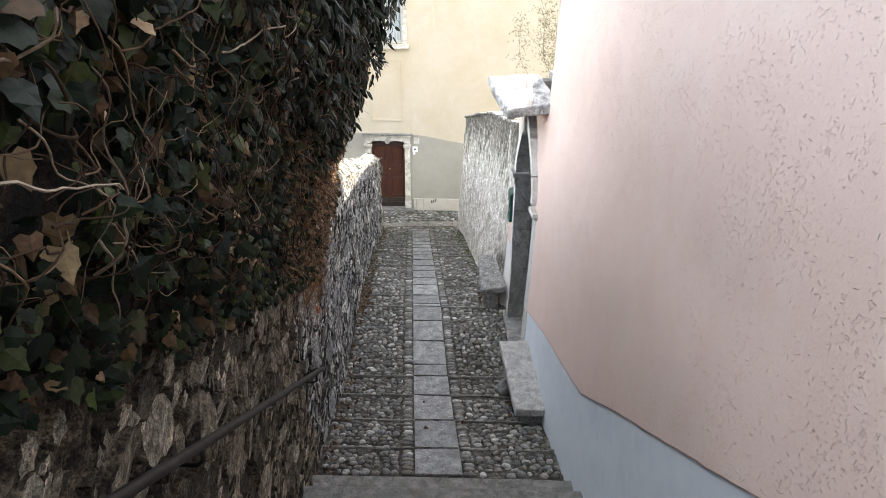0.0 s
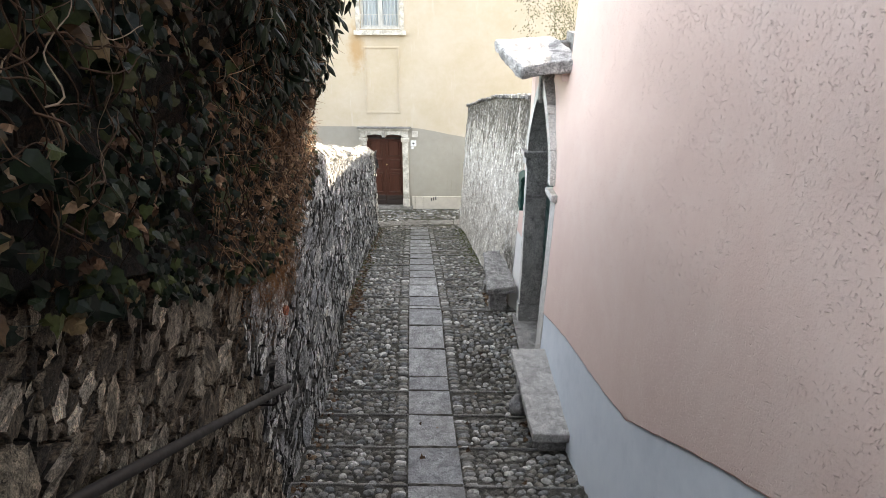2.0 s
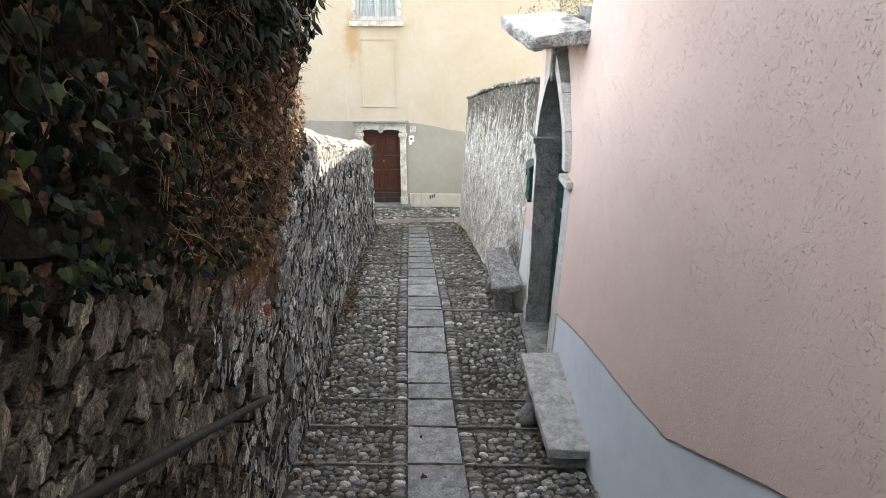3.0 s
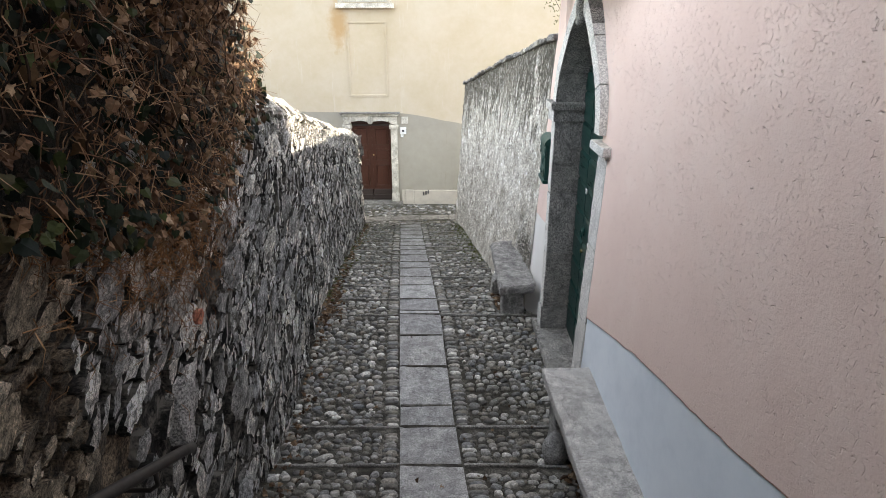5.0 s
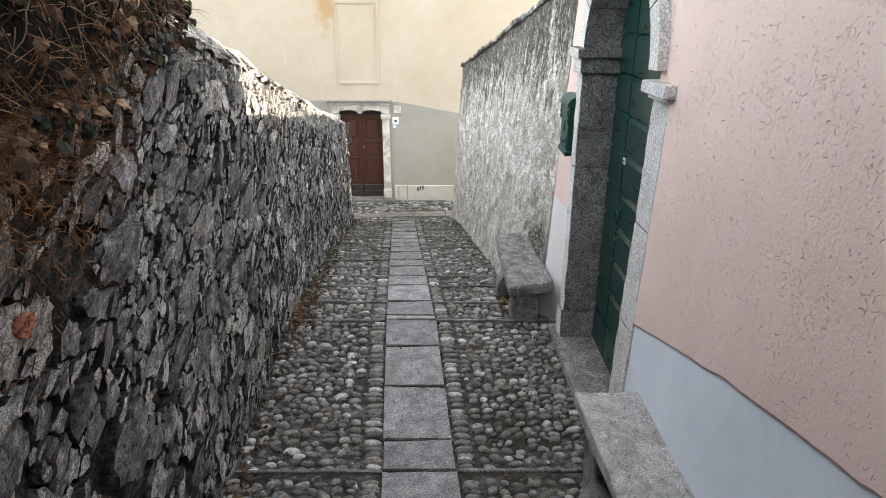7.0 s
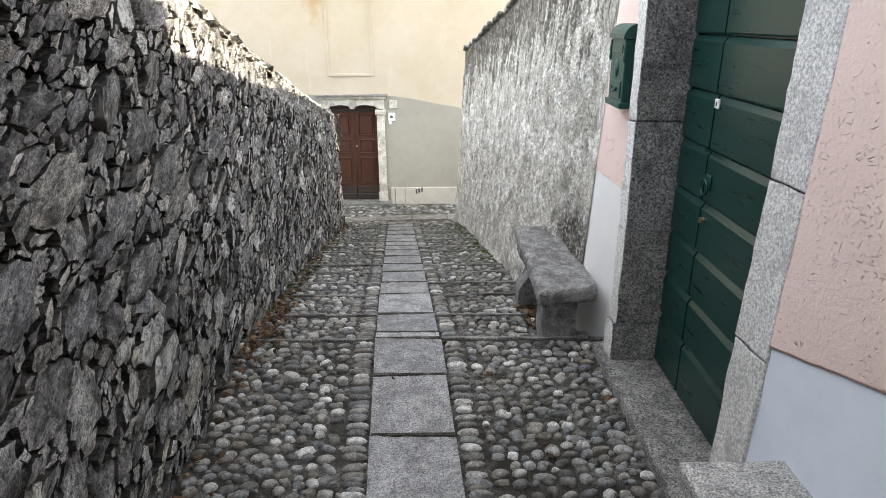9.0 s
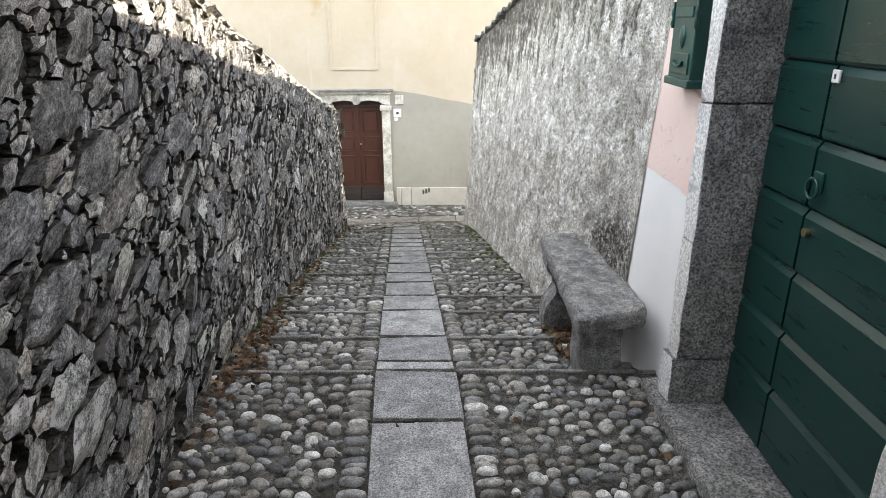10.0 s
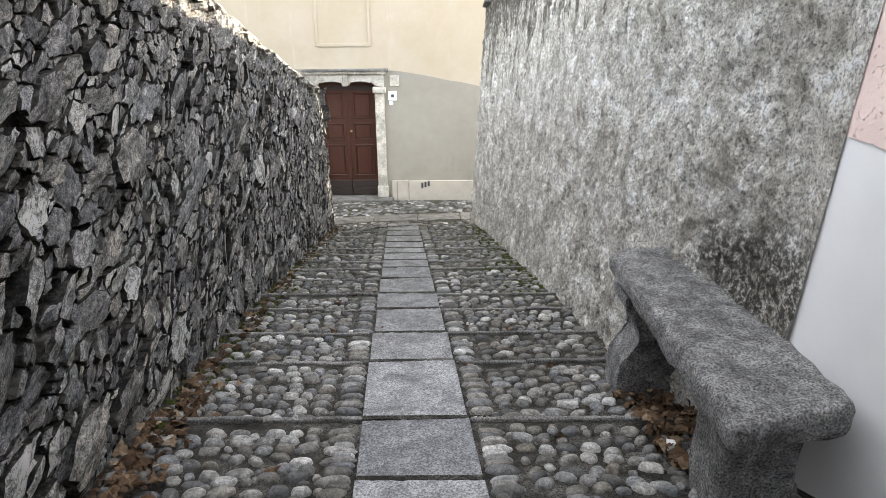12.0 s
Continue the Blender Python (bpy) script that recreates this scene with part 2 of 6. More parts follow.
def plaster(name, base, light, dark, pit=0.6, patch=0.7, rough=0.9, streak=None, rust=None):
    m, nt, b = material(name)
    v = place_node(nt)
    big = noise_node(nt, v, 1.1, 5, 0.6, 0.5)
    mid = noise_node(nt, v, 6, 6, 0.65)
    fine = noise_node(nt, v, 70, 5, 0.6)
    col = ramp(nt, maths(nt, "ADD", maths(nt, "MULTIPLY", big, patch), maths(nt, "MULTIPLY", mid, 1 - patch)), [(0.3, dark), (0.5, base), (0.72, light)])
    if streak:
        s = noise_node(nt, place_node(nt, (7, 7, 0.7)), 1.0, 6, 0.7)
        col = blend(nt, ramp(nt, s, [(streak[1], (0, 0, 0)), (streak[2], (1, 1, 1))]), col, streak[0])
    ripple = None
    if pit > 0.5:      # sandy ripples dragged by the trowel, in patches
        patchy = ramp(nt, noise_node(nt, place_node(nt, (1, 1, 0.6)), 2.6, 5, 0.65, 0.4), [(0.40, (0.12, 0.12, 0.12)), (0.60, (1, 1, 1))])
        ripple = maths(nt, "MULTIPLY", noise_node(nt, place_node(nt, (1, 0.85, 1.5)), 34, 6, 0.75, 1.2), patchy)
        # short crooked trowel dents, scattered in clusters
        at = node(nt, "SeparateXYZ", {"Vector": v})
        crook = maths(nt, "MULTIPLY", maths(nt, "SUBTRACT", noise_node(nt, v, 22, 3, 0.6), 0.5), 0.05)
        flat = node(nt, "CombineXYZ", {0: at.outputs[1], 1: maths(nt, "ADD", at.outputs[2], crook)}).outputs[0]
        dent = None
        for turn, size, reach, share in ((12, (22, 84, 1), 0.34, 0.05), (-24, (36, 115, 1), 0.34, 0.075), (78, (22, 110, 1), 0.32, 0.06), (40, (60, 150, 1), 0.36, 0.11)):
            laid = node(nt, "Mapping", {"Vector": node(nt, "Mapping", {"Vector": flat, "Rotation": (0, 0, radians(turn))}).outputs[0], "Scale": size}).outputs[0]
            cell = node(nt, "TexVoronoi", {"Vector": laid, "Scale": 1.0}, voronoi_dimensions="2D")
            hole = ramp(nt, cell.outputs["Distance"], [(0.0, (1, 1, 1)), (reach, (0, 0, 0))])
            pick = node(nt, "SeparateColor", {0: cell.outputs["Color"]}).outputs[0]
            chance = maths(nt, "MULTIPLY", ramp(nt, noise_node(nt, v, 3.4, 4, 0.6, 0.3), [(0.42, (0.15, 0.15, 0.15)), (0.62, (1.6, 1.6, 1.6))]), share)
            hole = maths(nt, "MULTIPLY", hole, maths(nt, "LESS_THAN", pick, chance))
            dent = hole if dent is None else maths(nt, "MAXIMUM", dent, hole)
        dents = maths(nt, "SUBTRACT", 1.0, dent)
    if rust:      # rusty water marks: centre, reach
        for centre, reach in rust:
            away = node(nt, "VectorMath", {0: place_node(nt, (1, 1, 0.42)), 1: (centre[0], centre[1], centre[2] * 0.42)}, operation="DISTANCE").outputs["Value"]
            near = ramp(nt, maths(nt, "ADD", away, maths(nt, "MULTIPLY", maths(nt, "SUBTRACT", mid, 0.5), reach * 0.9)), [(reach * 0.3, (1, 1, 1)), (reach, (0, 0, 0))])
            col = blend(nt, maths(nt, "MULTIPLY", near, 0.65), col, (0.42, 0.24, 0.08))
    nt.links.new(col, b.inputs["Base Color"])
    b.inputs["Roughness"].default_value = rough
    b.inputs["Specular IOR Level"].default_value = 0.2
    bump(nt, b, [(mid, 0.3 if pit > 0.5 else 0.07), (fine, 0.3 if pit > 0.5 else 0.05)] + ([(ripple, 0.28), (dents, 0.75)] if ripple is not None else []), 0.014)
    return m


M_PINK = plaster("pink_plaster", (0.80, 0.625, 0.56), (0.84, 0.69, 0.625), (0.76, 0.58, 0.52), 0.9)
M_DADO = plaster("pale_blue_dado", (0.71, 0.765, 0.83), (0.77, 0.82, 0.87), (0.62, 0.68, 0.75), 0.1, 0.55)
M_WHITEWASH = plaster("off_white_dado", (0.80, 0.79, 0.77), (0.84, 0.83, 0.81), (0.74, 0.73, 0.71), 0.1)
M_YELLOW = plaster("yellow_plaster", (0.53, 0.452, 0.342), (0.575, 0.505, 0.41), (0.485, 0.405, 0.285), 0.1, 0.7, rust=[((-2.66, 18.75, -0.62), 0.3)], streak=((0.58, 0.525, 0.445), 0.6, 0.75))
M_GREY = plaster("grey_plaster", (0.335, 0.31, 0.262), (0.375, 0.35, 0.30), (0.30, 0.275, 0.23), 0.1, 0.6, streak=((0.27, 0.24, 0.19), 0.62, 0.8))
M_BASE = plaster("plinth_render", (0.52, 0.47, 0.40), (0.6, 0.55, 0.47), (0.42, 0.38, 0.33), 0.2, 0.5)


def roughcast():
    """Weathered lime roughcast: gritty, with pale patches, brown-grey damp and black mould under the coping."""
    m, nt, b = material("roughcast_lime")
    v = place_node(nt)
    grit = noise_node(nt, v, 85, 5, 0.8)
    mid = noise_node(nt, place_node(nt, (1, 1, 1.15)), 30, 7, 0.8)
    big = noise_node(nt, place_node(nt, (1, 1, 0.9)), 6.0, 8, 0.75, 0.2)
    col = ramp(nt, big, [(0.38, (0.33, 0.305, 0.26)), (0.46, (0.51, 0.48, 0.425)), (0.54, (0.65, 0.62, 0.565)), (0.62, (0.89, 0.87, 0.835))])
    col = blend(nt, 1.0, col, ramp(nt, mid, [(0.36, (0.32, 0.31, 0.29)), (0.45, (0.88, 0.88, 0.87)), (0.55, (1.12, 1.12, 1.12)), (0.66, (1.5, 1.5, 1.5))]), "MULTIPLY")
    col = blend(nt, 1.0, col, ramp(nt, grit, [(0.36, (0.22, 0.21, 0.2)), (0.46, (0.95, 0.95, 0.94)), (0.6, (1.42, 1.42, 1.42))]), "MULTIPLY")
    at = node(nt, "SeparateXYZ", {"Vector": v})
    # mould runs down from the coping in uneven tongues
    under = maths(nt, "SUBTRACT", maths(nt, "SUBTRACT", 1.08, maths(nt, "MULTIPLY", at.outputs[1], 0.175)), at.outputs[2])
    tongue = noise_node(nt, place_node(nt, (5, 5, 0.5)), 1.7, 7, 0.75, 0.4)
    reach = maths(nt, "SUBTRACT", maths(nt, "MULTIPLY", tongue, 4.4), 1.5)
    mould = ramp(nt, maths(nt, "SUBTRACT", reach, under), [(0.0, (0, 0, 0)), (0.3, (1, 1, 1))])
    mould = maths(nt, "MULTIPLY", mould, ramp(nt, noise_node(nt, place_node(nt, (1, 1, 0.5)), 22, 6, 0.8), [(0.36, (0.1, 0.1, 0.1)), (0.50, (0.9, 0.9, 0.9))]))
    col = blend(nt, mould, col, (0.075, 0.068, 0.055))
    moist = noise_node(nt, place_node(nt, (1, 1, 0.7)), 1.5, 6, 0.7, 0.7)
    col = blend(nt, ramp(nt, moist, [(0.53, (0, 0, 0)), (0.68, (0.5, 0.5, 0.5))]), col, (0.38, 0.352, 0.30))
    spots = noise_node(nt, v, 40, 5, 0.75)
    col = blend(nt, ramp(nt, spots, [(0.63, (0, 0, 0)), (0.68, (0.9, 0.9, 0.9))]), col, (0.07, 0.066, 0.056))
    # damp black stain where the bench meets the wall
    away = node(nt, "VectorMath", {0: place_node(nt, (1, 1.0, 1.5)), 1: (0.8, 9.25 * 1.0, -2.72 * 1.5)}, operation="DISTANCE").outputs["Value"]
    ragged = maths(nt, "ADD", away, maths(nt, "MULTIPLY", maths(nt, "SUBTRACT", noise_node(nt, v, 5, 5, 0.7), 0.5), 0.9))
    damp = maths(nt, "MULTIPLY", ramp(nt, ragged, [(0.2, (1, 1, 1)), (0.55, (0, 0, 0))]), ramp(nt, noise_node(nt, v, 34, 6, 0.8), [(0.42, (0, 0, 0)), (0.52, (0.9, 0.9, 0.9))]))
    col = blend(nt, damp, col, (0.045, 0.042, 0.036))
    nt.links.new(col, b.inputs["Base Color"])
    b.inputs["Roughness"].default_value = 0.95
    b.inputs["Specular IOR Level"].default_value = 0.15
    bump(nt, b, [(big, 0.2), (mid, 0.7), (grit, 1.0)], 0.016)
    return m


M_ROUGH = roughcast()


def paint(name, c, rough=0.4, wear=(0.5, 0.5, 0.5), metal=0.0, amount=0.1, grain=(8, 8, 1)):
    m, nt, b = material(name)
    n = noise_node(nt, place_node(nt, grain), 3, 6, 0.65)
    f = noise_node(nt, place_node(nt), 90, 4, 0.6)
    lo, hi = [x * 0.75 for x in c], [min(1, x * 1.25) for x in c]
    col = ramp(nt, n, [(0.3, lo), (0.5, c), (0.7, hi)])
    w = ramp(nt, noise_node(nt, place_node(nt), 14, 8, 0.8), [(0.68 - amount * 0.2, (0, 0, 0)), (0.85, (1, 1, 1))])
    col = blend(nt, maths(nt, "MULTIPLY", w, amount * 3), col, wear)
    nt.links.new(col, b.inputs["Base Color"])
    nt.links.new(ramp(nt, n, [(0.3, (rough * 0.85,) * 3), (0.7, (min(1, rough * 1.2),) * 3)]), b.inputs["Roughness"])
    b.inputs["Metallic"].default_value = metal
    bump(nt, b, [(n, 0.12), (f, 0.1)], 0.004)
    return m


M_GREEN = paint("green_gloss_paint", (0.002, 0.031, 0.026), 0.3, (0.05, 0.12, 0.1), 0, 0.08, (10, 1, 10))
M_BOX = paint("green_cast_metal", (0.005, 0.052, 0.044), 0.42, (0.06, 0.16, 0.14), 0.0, 0.1, (6, 6, 6))
M_WOOD = paint("varnished_brown_wood", (0.055, 0.016, 0.008), 0.4, (0.07, 0.03, 0.02), 0, 0.1, (14, 14, 1))
M_WOODDARK = paint("dark_weathered_wood", (0.028, 0.017, 0.013), 0.5, (0.1, 0.08, 0.06), 0, 0.2, (1, 1, 14))
M_IRON = paint("rusty_iron", (0.022, 0.018, 0.016), 0.6, (0.12, 0.06, 0.03), 0.4, 0.3, (5, 5, 5))
M_BRASS = paint("worn_brass", (0.45, 0.36, 0.2), 0.35, (0.2, 0.15, 0.08), 0.9, 0.1)
M_WHITE = paint("white_enamel", (0.78, 0.78, 0.76), 0.35, (0.4, 0.38, 0.35), 0, 0.1)
M_DARK = paint("dark_lettering", (0.07, 0.07, 0.075), 0.7)
M_LACE = paint("grey_curtain", (0.42, 0.46, 0.47), 0.8, (0.5, 0.5, 0.5), 0, 0.05, (20, 20, 1))
M_RAILING = paint("pale_painted_iron", (0.55, 0.54, 0.5), 0.5, (0.2, 0.15, 0.1), 0, 0.2)


def foliage(name, stops, rough=0.45, trans=0.15, vein=0.0):
    m, nt, b = material(name)
    r = own_random(nt)
    col = ramp(nt, r, stops)
    n = noise_node(nt, place_node(nt), 60, 4, 0.6)
    col = blend(nt, 1.0, col, ramp(nt, n, [(0.3, (0.7, 0.7, 0.7)), (0.7, (1.25, 1.25, 1.2))]), "MULTIPLY")
    nt.links.new(col, b.inputs["Base Color"])
    b.inputs["Roughness"].default_value = rough
    b.inputs["Specular IOR Level"].default_value = 0.14
    bump(nt, b, [(n, 0.25)], 0.004)
    out = nt.nodes["Material Output"]
    tr = node(nt, "BsdfTranslucent", {"Color": col})
    mx = node(nt, "MixShader", {0: trans, 1: b.outputs[0], 2: tr.outputs[0]})
    nt.links.new(mx.outputs[0], out.inputs[0])
    return m


M_IVY = foliage("ivy_leaf", [(0.0, (0.002, 0.005, 0.003)), (0.4, (0.005, 0.010, 0.005)), (0.72, (0.013, 0.02, 0.008)), (0.86, (0.05, 0.062, 0.02)), (0.92, (0.03, 0.017, 0.009)), (0.97, (0.075, 0.045, 0.022)), (1.0, (0.18, 0.13, 0.07))], 0.45)
M_LAUREL = foliage("laurel_leaf", [(0.0, (0.004, 0.007, 0.004)), (0.5, (0.009, 0.014, 0.007)), (1.0, (0.024, 0.032, 0.018))], 0.36, 0.1)
M_DRY = foliage("dry_leaf", [(0.0, (0.03, 0.016, 0.01)), (0.4, (0.09, 0.05, 0.029)), (0.8, (0.21, 0.127, 0.077)), (1.0, (0.42, 0.3, 0.2))], 0.7, 0.1)
M_LITTER = foliage("fallen_leaf", [(0.0, (0.035, 0.02, 0.012)), (0.5, (0.08, 0.047, 0.027)), (0.8, (0.14, 0.088, 0.054)), (1.0, (0.25, 0.18, 0.12))], 0.7, 0.1)
M_STEM = foliage("woody_stem", [(0.0, (0.014, 0.008, 0.005)), (0.6, (0.035, 0.021, 0.013)), (0.9, (0.075, 0.05, 0.034)), (1.0, (0.2, 0.16, 0.12))], 0.8, 0.0)
M_VINE = foliage("ivy_vine", [(0.0, (0.03, 0.017, 0.01)), (0.6, (0.075, 0.044, 0.027)), (0.9, (0.14, 0.095, 0.062)), (1.0, (0.32, 0.26, 0.2))], 0.8, 0.0)
M_ROOT = foliage("dry_rootlet", [(0.0, (0.12, 0.055, 0.024)), (0.6, (0.22, 0.11, 0.05)), (1.0, (0.34, 0.2, 0.105))], 0.9, 0.0)
M_TWIG = foliage("dead_twig", [(0.0, (0.06, 0.031, 0.018)), (0.6, (0.18, 0.1, 0.057)), (1.0, (0.4, 0.26, 0.16))], 0.9, 0.0)
# near-black: the shade between the ivy leaves is put into this colour
M_SHADE_THATCH = stone("shaded_ivy_thatch", (0.003, 0.0025, 0.002), (0.008, 0.006, 0.004), (0.024, 0.016, 0.01), 22, 1.0, 0, 1.0, dist=0.03)
M_MOSS = foliage("moss", [(0.0, (0.03, 0.04, 0.01)), (0.6, (0.06, 0.07, 0.018)), (1.0, (0.1, 0.1, 0.03))], 0.95, 0.0)

# ---- building helpers ----


def mesh_ob(name, verts, faces, mat, parent=None, label="", smooth=False):
    me = bpy.data.meshes.new(name)
    me.from_pydata([tuple(v) for v in verts], [], faces)
    me.materials.append(mat)
    if smooth:
        me.polygons.foreach_set("use_smooth", [True] * len(me.polygons))
    me.update()
    ob = new(name, me)
    if parent is not None:
        ob.parent = parent
    if label:
        ob["label"] = label
    return ob


def part(name, bm, mat, parent=None, label="", smooth=False):
    me = bpy.data.meshes.new(name)
    bmesh.ops.recalc_face_normals(bm, faces=bm.faces)
    bm.to_mesh(me)
    bm.free()
    me.materials.append(mat)
    if smooth:
        me.polygons.foreach_set("use_smooth", [True] * len(me.polygons))
    ob = new(name, me)
    if parent is not None:
        ob.parent = parent
    if label:
        ob["label"] = label
    return ob


def thing(name, label, category, group="", kind=""):
    return tagged(new(name), label, category, group, kind)


def box(bm, lo, hi, bevel=0.0, segs=1, shear=None):
    """A bevelled box between two corners; shear(co) moves its corners."""
    r = bmesh.ops.create_cube(bm, size=1.0)
    vs = r["verts"]
    for v in vs:
        v.co = Vector([lo[i] + (v.co[i] + 0.5) * (hi[i] - lo[i]) for i in range(3)])
        if shear:
            v.co = Vector(shear(v.co))
    if bevel:
        es = list({e for v in vs for e in v.link_edges})
        bmesh.ops.bevel(bm, geom=es, offset=bevel, segments=segs, affect="EDGES", profile=0.5)
    return bm


def rough_block(lo, hi, cut=0.06, amp=0.006, bevel=0.015, shear=None, seed=0.0, freq=9.0):
    """A stone block, cut finely and worn by noise."""
    bm = bmesh.new()
    box(bm, lo, hi, bevel, 2)
    for ax in range(3):
        n = int((hi[ax] - lo[ax]) / cut)
        for k in range(1, n + 1):
            co, no = [0, 0, 0], [0, 0, 0]
            co[ax], no[ax] = lo[ax] + (hi[ax] - lo[ax]) * k / (n + 1), 1
            bmesh.ops.bisect_plane(bm, geom=bm.verts[:] + bm.edges[:] + bm.faces[:], plane_co=co, plane_no=no)
    for v in bm.verts:
        v.co += noise.noise_vector(v.co * freq + Vector((seed, seed * 2, 0))) * amp + noise.noise_vector(v.co * freq * 3.3) * amp * 0.4
        if shear:
            v.co = Vector(shear(v.co))
    return bm


def tube(verts, faces, pts, radii, sides=5):
    """Adds a tapered tube along pts to the lists."""
    n0 = len(verts)
    pts = [Vector(p) for p in pts]
    for i, p in enumerate(pts):
        d = (pts[min(i + 1, len(pts) - 1)] - pts[max(i - 1, 0)])
        d = d.normalized() if d.length > 1e-6 else Vector((0, 0, 1))
        a = d.cross(Vector((0.31, 0.2, 0.93))).normalized()
        b = d.cross(a)
        r = radii[i] if hasattr(radii, "__len__") else radii
        for k in range(sides):
            t = 2 * math.pi * k / sides
            verts.append(p + a * (r * math.cos(t)) + b * (r * math.sin(t)))
    for i in range(len(pts) - 1):
        for k in range(sides):
            k2 = (k + 1) % sides
            faces.append((n0 + i * sides + k, n0 + i * sides + k2, n0 + (i + 1) * sides + k2, n0 + (i + 1) * sides + k))
    faces.append(tuple(n0 + k for k in reversed(range(sides))))
    faces.append(tuple(n0 + (len(pts) - 1) * sides + k for k in range(sides)))


def grid_sheet(name, f, us, vs, mat, parent=None, smooth=True, label=""):
    verts = [f(u, v) for u in us for v in vs]
    n = len(vs)
    faces = [(i * n + j, (i + 1) * n + j, (i + 1) * n + j + 1, i * n + j + 1) for i in range(len(us) - 1) for j in range(n - 1)]
    return mesh_ob(name, verts, faces, mat, parent, label, smooth)


# ---- plan ----
RISERS = [4.41, 4.868, 5.475, 6.132, 6.71, 8.66, 9.30, 9.97, 10.46, 11.01, 11.46, 12.0, 12.46, 12.85, 13.25, 13.61, 14.07, 14.59, 15.08, 15.9]
FALL = ([4.41, 5.2, 6.477, 6.9, 8.66, 9.28, 12.64, 15.9, 16.0, 18.78, 30], [-2.62, -2.807, -3.12, -3.19, -3.21, -3.345, -4.04, -4.73, -4.76, -5.18, -5.4])
DROP = 0.04


def ground_z(y):
    z = float(np.interp(y, *FALL))
    if y >= RISERS[-1] or y < RISERS[0]:
        return z
    for a, b in zip(RISERS, RISERS[1:]):
        if a <= y < b:
            return z + DROP * ((y - a) / (b - a) - 0.5)
    return z


def left_x(y, z=None):
    """Face of the rubble wall, leaning back a little with height."""
    x = float(np.interp(y, [-6, 4.5, 6.3, 7.7, 9.3, 11, 13, 15.9, 17], [-0.47, -1.17, -1.29, -1.38, -1.50, -1.62, -1.72, -1.87, -1.92]))
    if z is not None:
        x -= 0.035 * max(0.0, z - ground_or_stair(y))
    return x


def left_top(y):
    return float(np.interp(y, [-6, 0, 4, 7, 7.7, 8.9, 10.0, 11.8, 13.6, 16.2], [3.2, 0.75, -0.35, -0.72, -0.86, -1.12, -1.42, -1.84, -2.3, -2.85]))


def pink_x(y, z=-1.5):
    """Face of the pink wall, leaning back with height."""
    return float(np.interp(y, [-6, 3, 3.6, 5.2, 6, 6.9, 9], [1.35, 1.15, 1.165, 1.10, 1.055, 1.0, 0.88])) + 0.035 * (z + 1.5) + 0.04 * min(1.0, max(0.0, (z + 0.4) / 0.6))


def dado_top(y):
    return float(np.interp(y, [-6, 1.83, 2.4, 3.23, 4.35, 5.0, 5.9, 6.93, 8.4, 9.2], [4.3, -0.31, -0.61, -1.05, -1.67, -1.83, -2.005, -2.285, -2.2, -2.12]))


def slab_x(y):
    return 0.264 - 0.07 * y


def stair_z(y):
    return -2.47 + 0.565 * (4.2 - y)


def ground_or_stair(y):
    return ground_z(y) if y > 4.41 else max(ground_z(4.41), stair_z(y))


def right_x(y, z):
    foot = float(np.interp(y, [8.8, 9.1, 9.6, 10.2, 11.2, 13.1, 15.4, 16.3], [0.82, 0.805, 0.72, 0.64, 0.575, 0.44, 0.285, 0.16]))
    lean = float(np.interp(y, [9, 10, 13.4, 16.3], [0.065, 0.10, 0.12, 0.06]))
    return foot + lean * (z - ground_z(y))


def right_top(y):
    return float(np.interp(y, [8.8, 9.6, 11.1, 12.9, 14.4, 16.3], [-0.40, -0.50, -0.74, -1.0, -1.3, -1.75]))


FACADE_Y = 18.78

# ---- ground ----
xs = [-2.6, -2.2, -1.8, -1.4, -1.0, -0.6, -0.2, 0.2, 0.6, 1.0, 1.5]
ys = [4.15, 4.4]
for a, b in zip(RISERS, RISERS[1:]):
    n = max(2, int((b - a) / 0.15))
    ys += [a + 0.001 + (b - a - 0.002) * k / n for k in range(n + 1)]
gv = [(x, y, ground_z(y) - 0.012 + 0.006 * noise.noise(Vector((x * 3, y * 3, 0)))) for y in ys for x in xs]
gf = [(i * len(xs) + j, i * len(xs) + j + 1, (i + 1) * len(xs) + j + 1, (i + 1) * len(xs) + j) for i in range(len(ys) - 1) for j in range(len(xs) - 1)]
n0 = len(gv)
street_ys = [15.9, 16.0, 16.7, 17.4, 18.1, 18.9]
street_xs = [-14, -8, -4, -2, -1, 0, 1, 2, 4, 8, 14]
gv += [(x, y, ground_z(y) - 0.012 - 0.05 * max(0, x)) for y in street_ys for x in street_xs]
gf += [(n0 + i * 11 + j, n0 + i * 11 + j + 1, n0 + (i + 1) * 11 + j + 1, n0 + (i + 1) * 11 + j) for i in range(5) for j in range(10)]
n0 = len(gv)
gv += [(-400, -400, -6.2), (400, -400, -6.2), (400, 400, -6.2), (-400, 400, -6.2)]
gf += [(n0, n0 + 1, n0 + 2, n0 + 3)]
ground = tagged(mesh_ob("ground", gv, gf, M_BED, smooth=False), "brown-grey mortar bed of the stepped cobbled alley", "ground", kind="structure")

# ---- stairs behind and under the camera ----
stairs = thing("stone_stairs", "worn grey stone stairs leading down to the cobbled ramp", "stairs", kind="structure")
for k in range(24):
    y1, z1 = 4.23 - 0.3 * k, -2.47 + 0.1695 * k
    a, b = left_x(y1) - 0.1, pink_x(y1) + 0.1
    part("step", rough_block((a, y1 - 0.34, z1 - 0.45), (b, y1, z1), 0.25, 0.006, 0.012, seed=k), M_KERB, stairs)

# ---- rubble wall along the alley ----


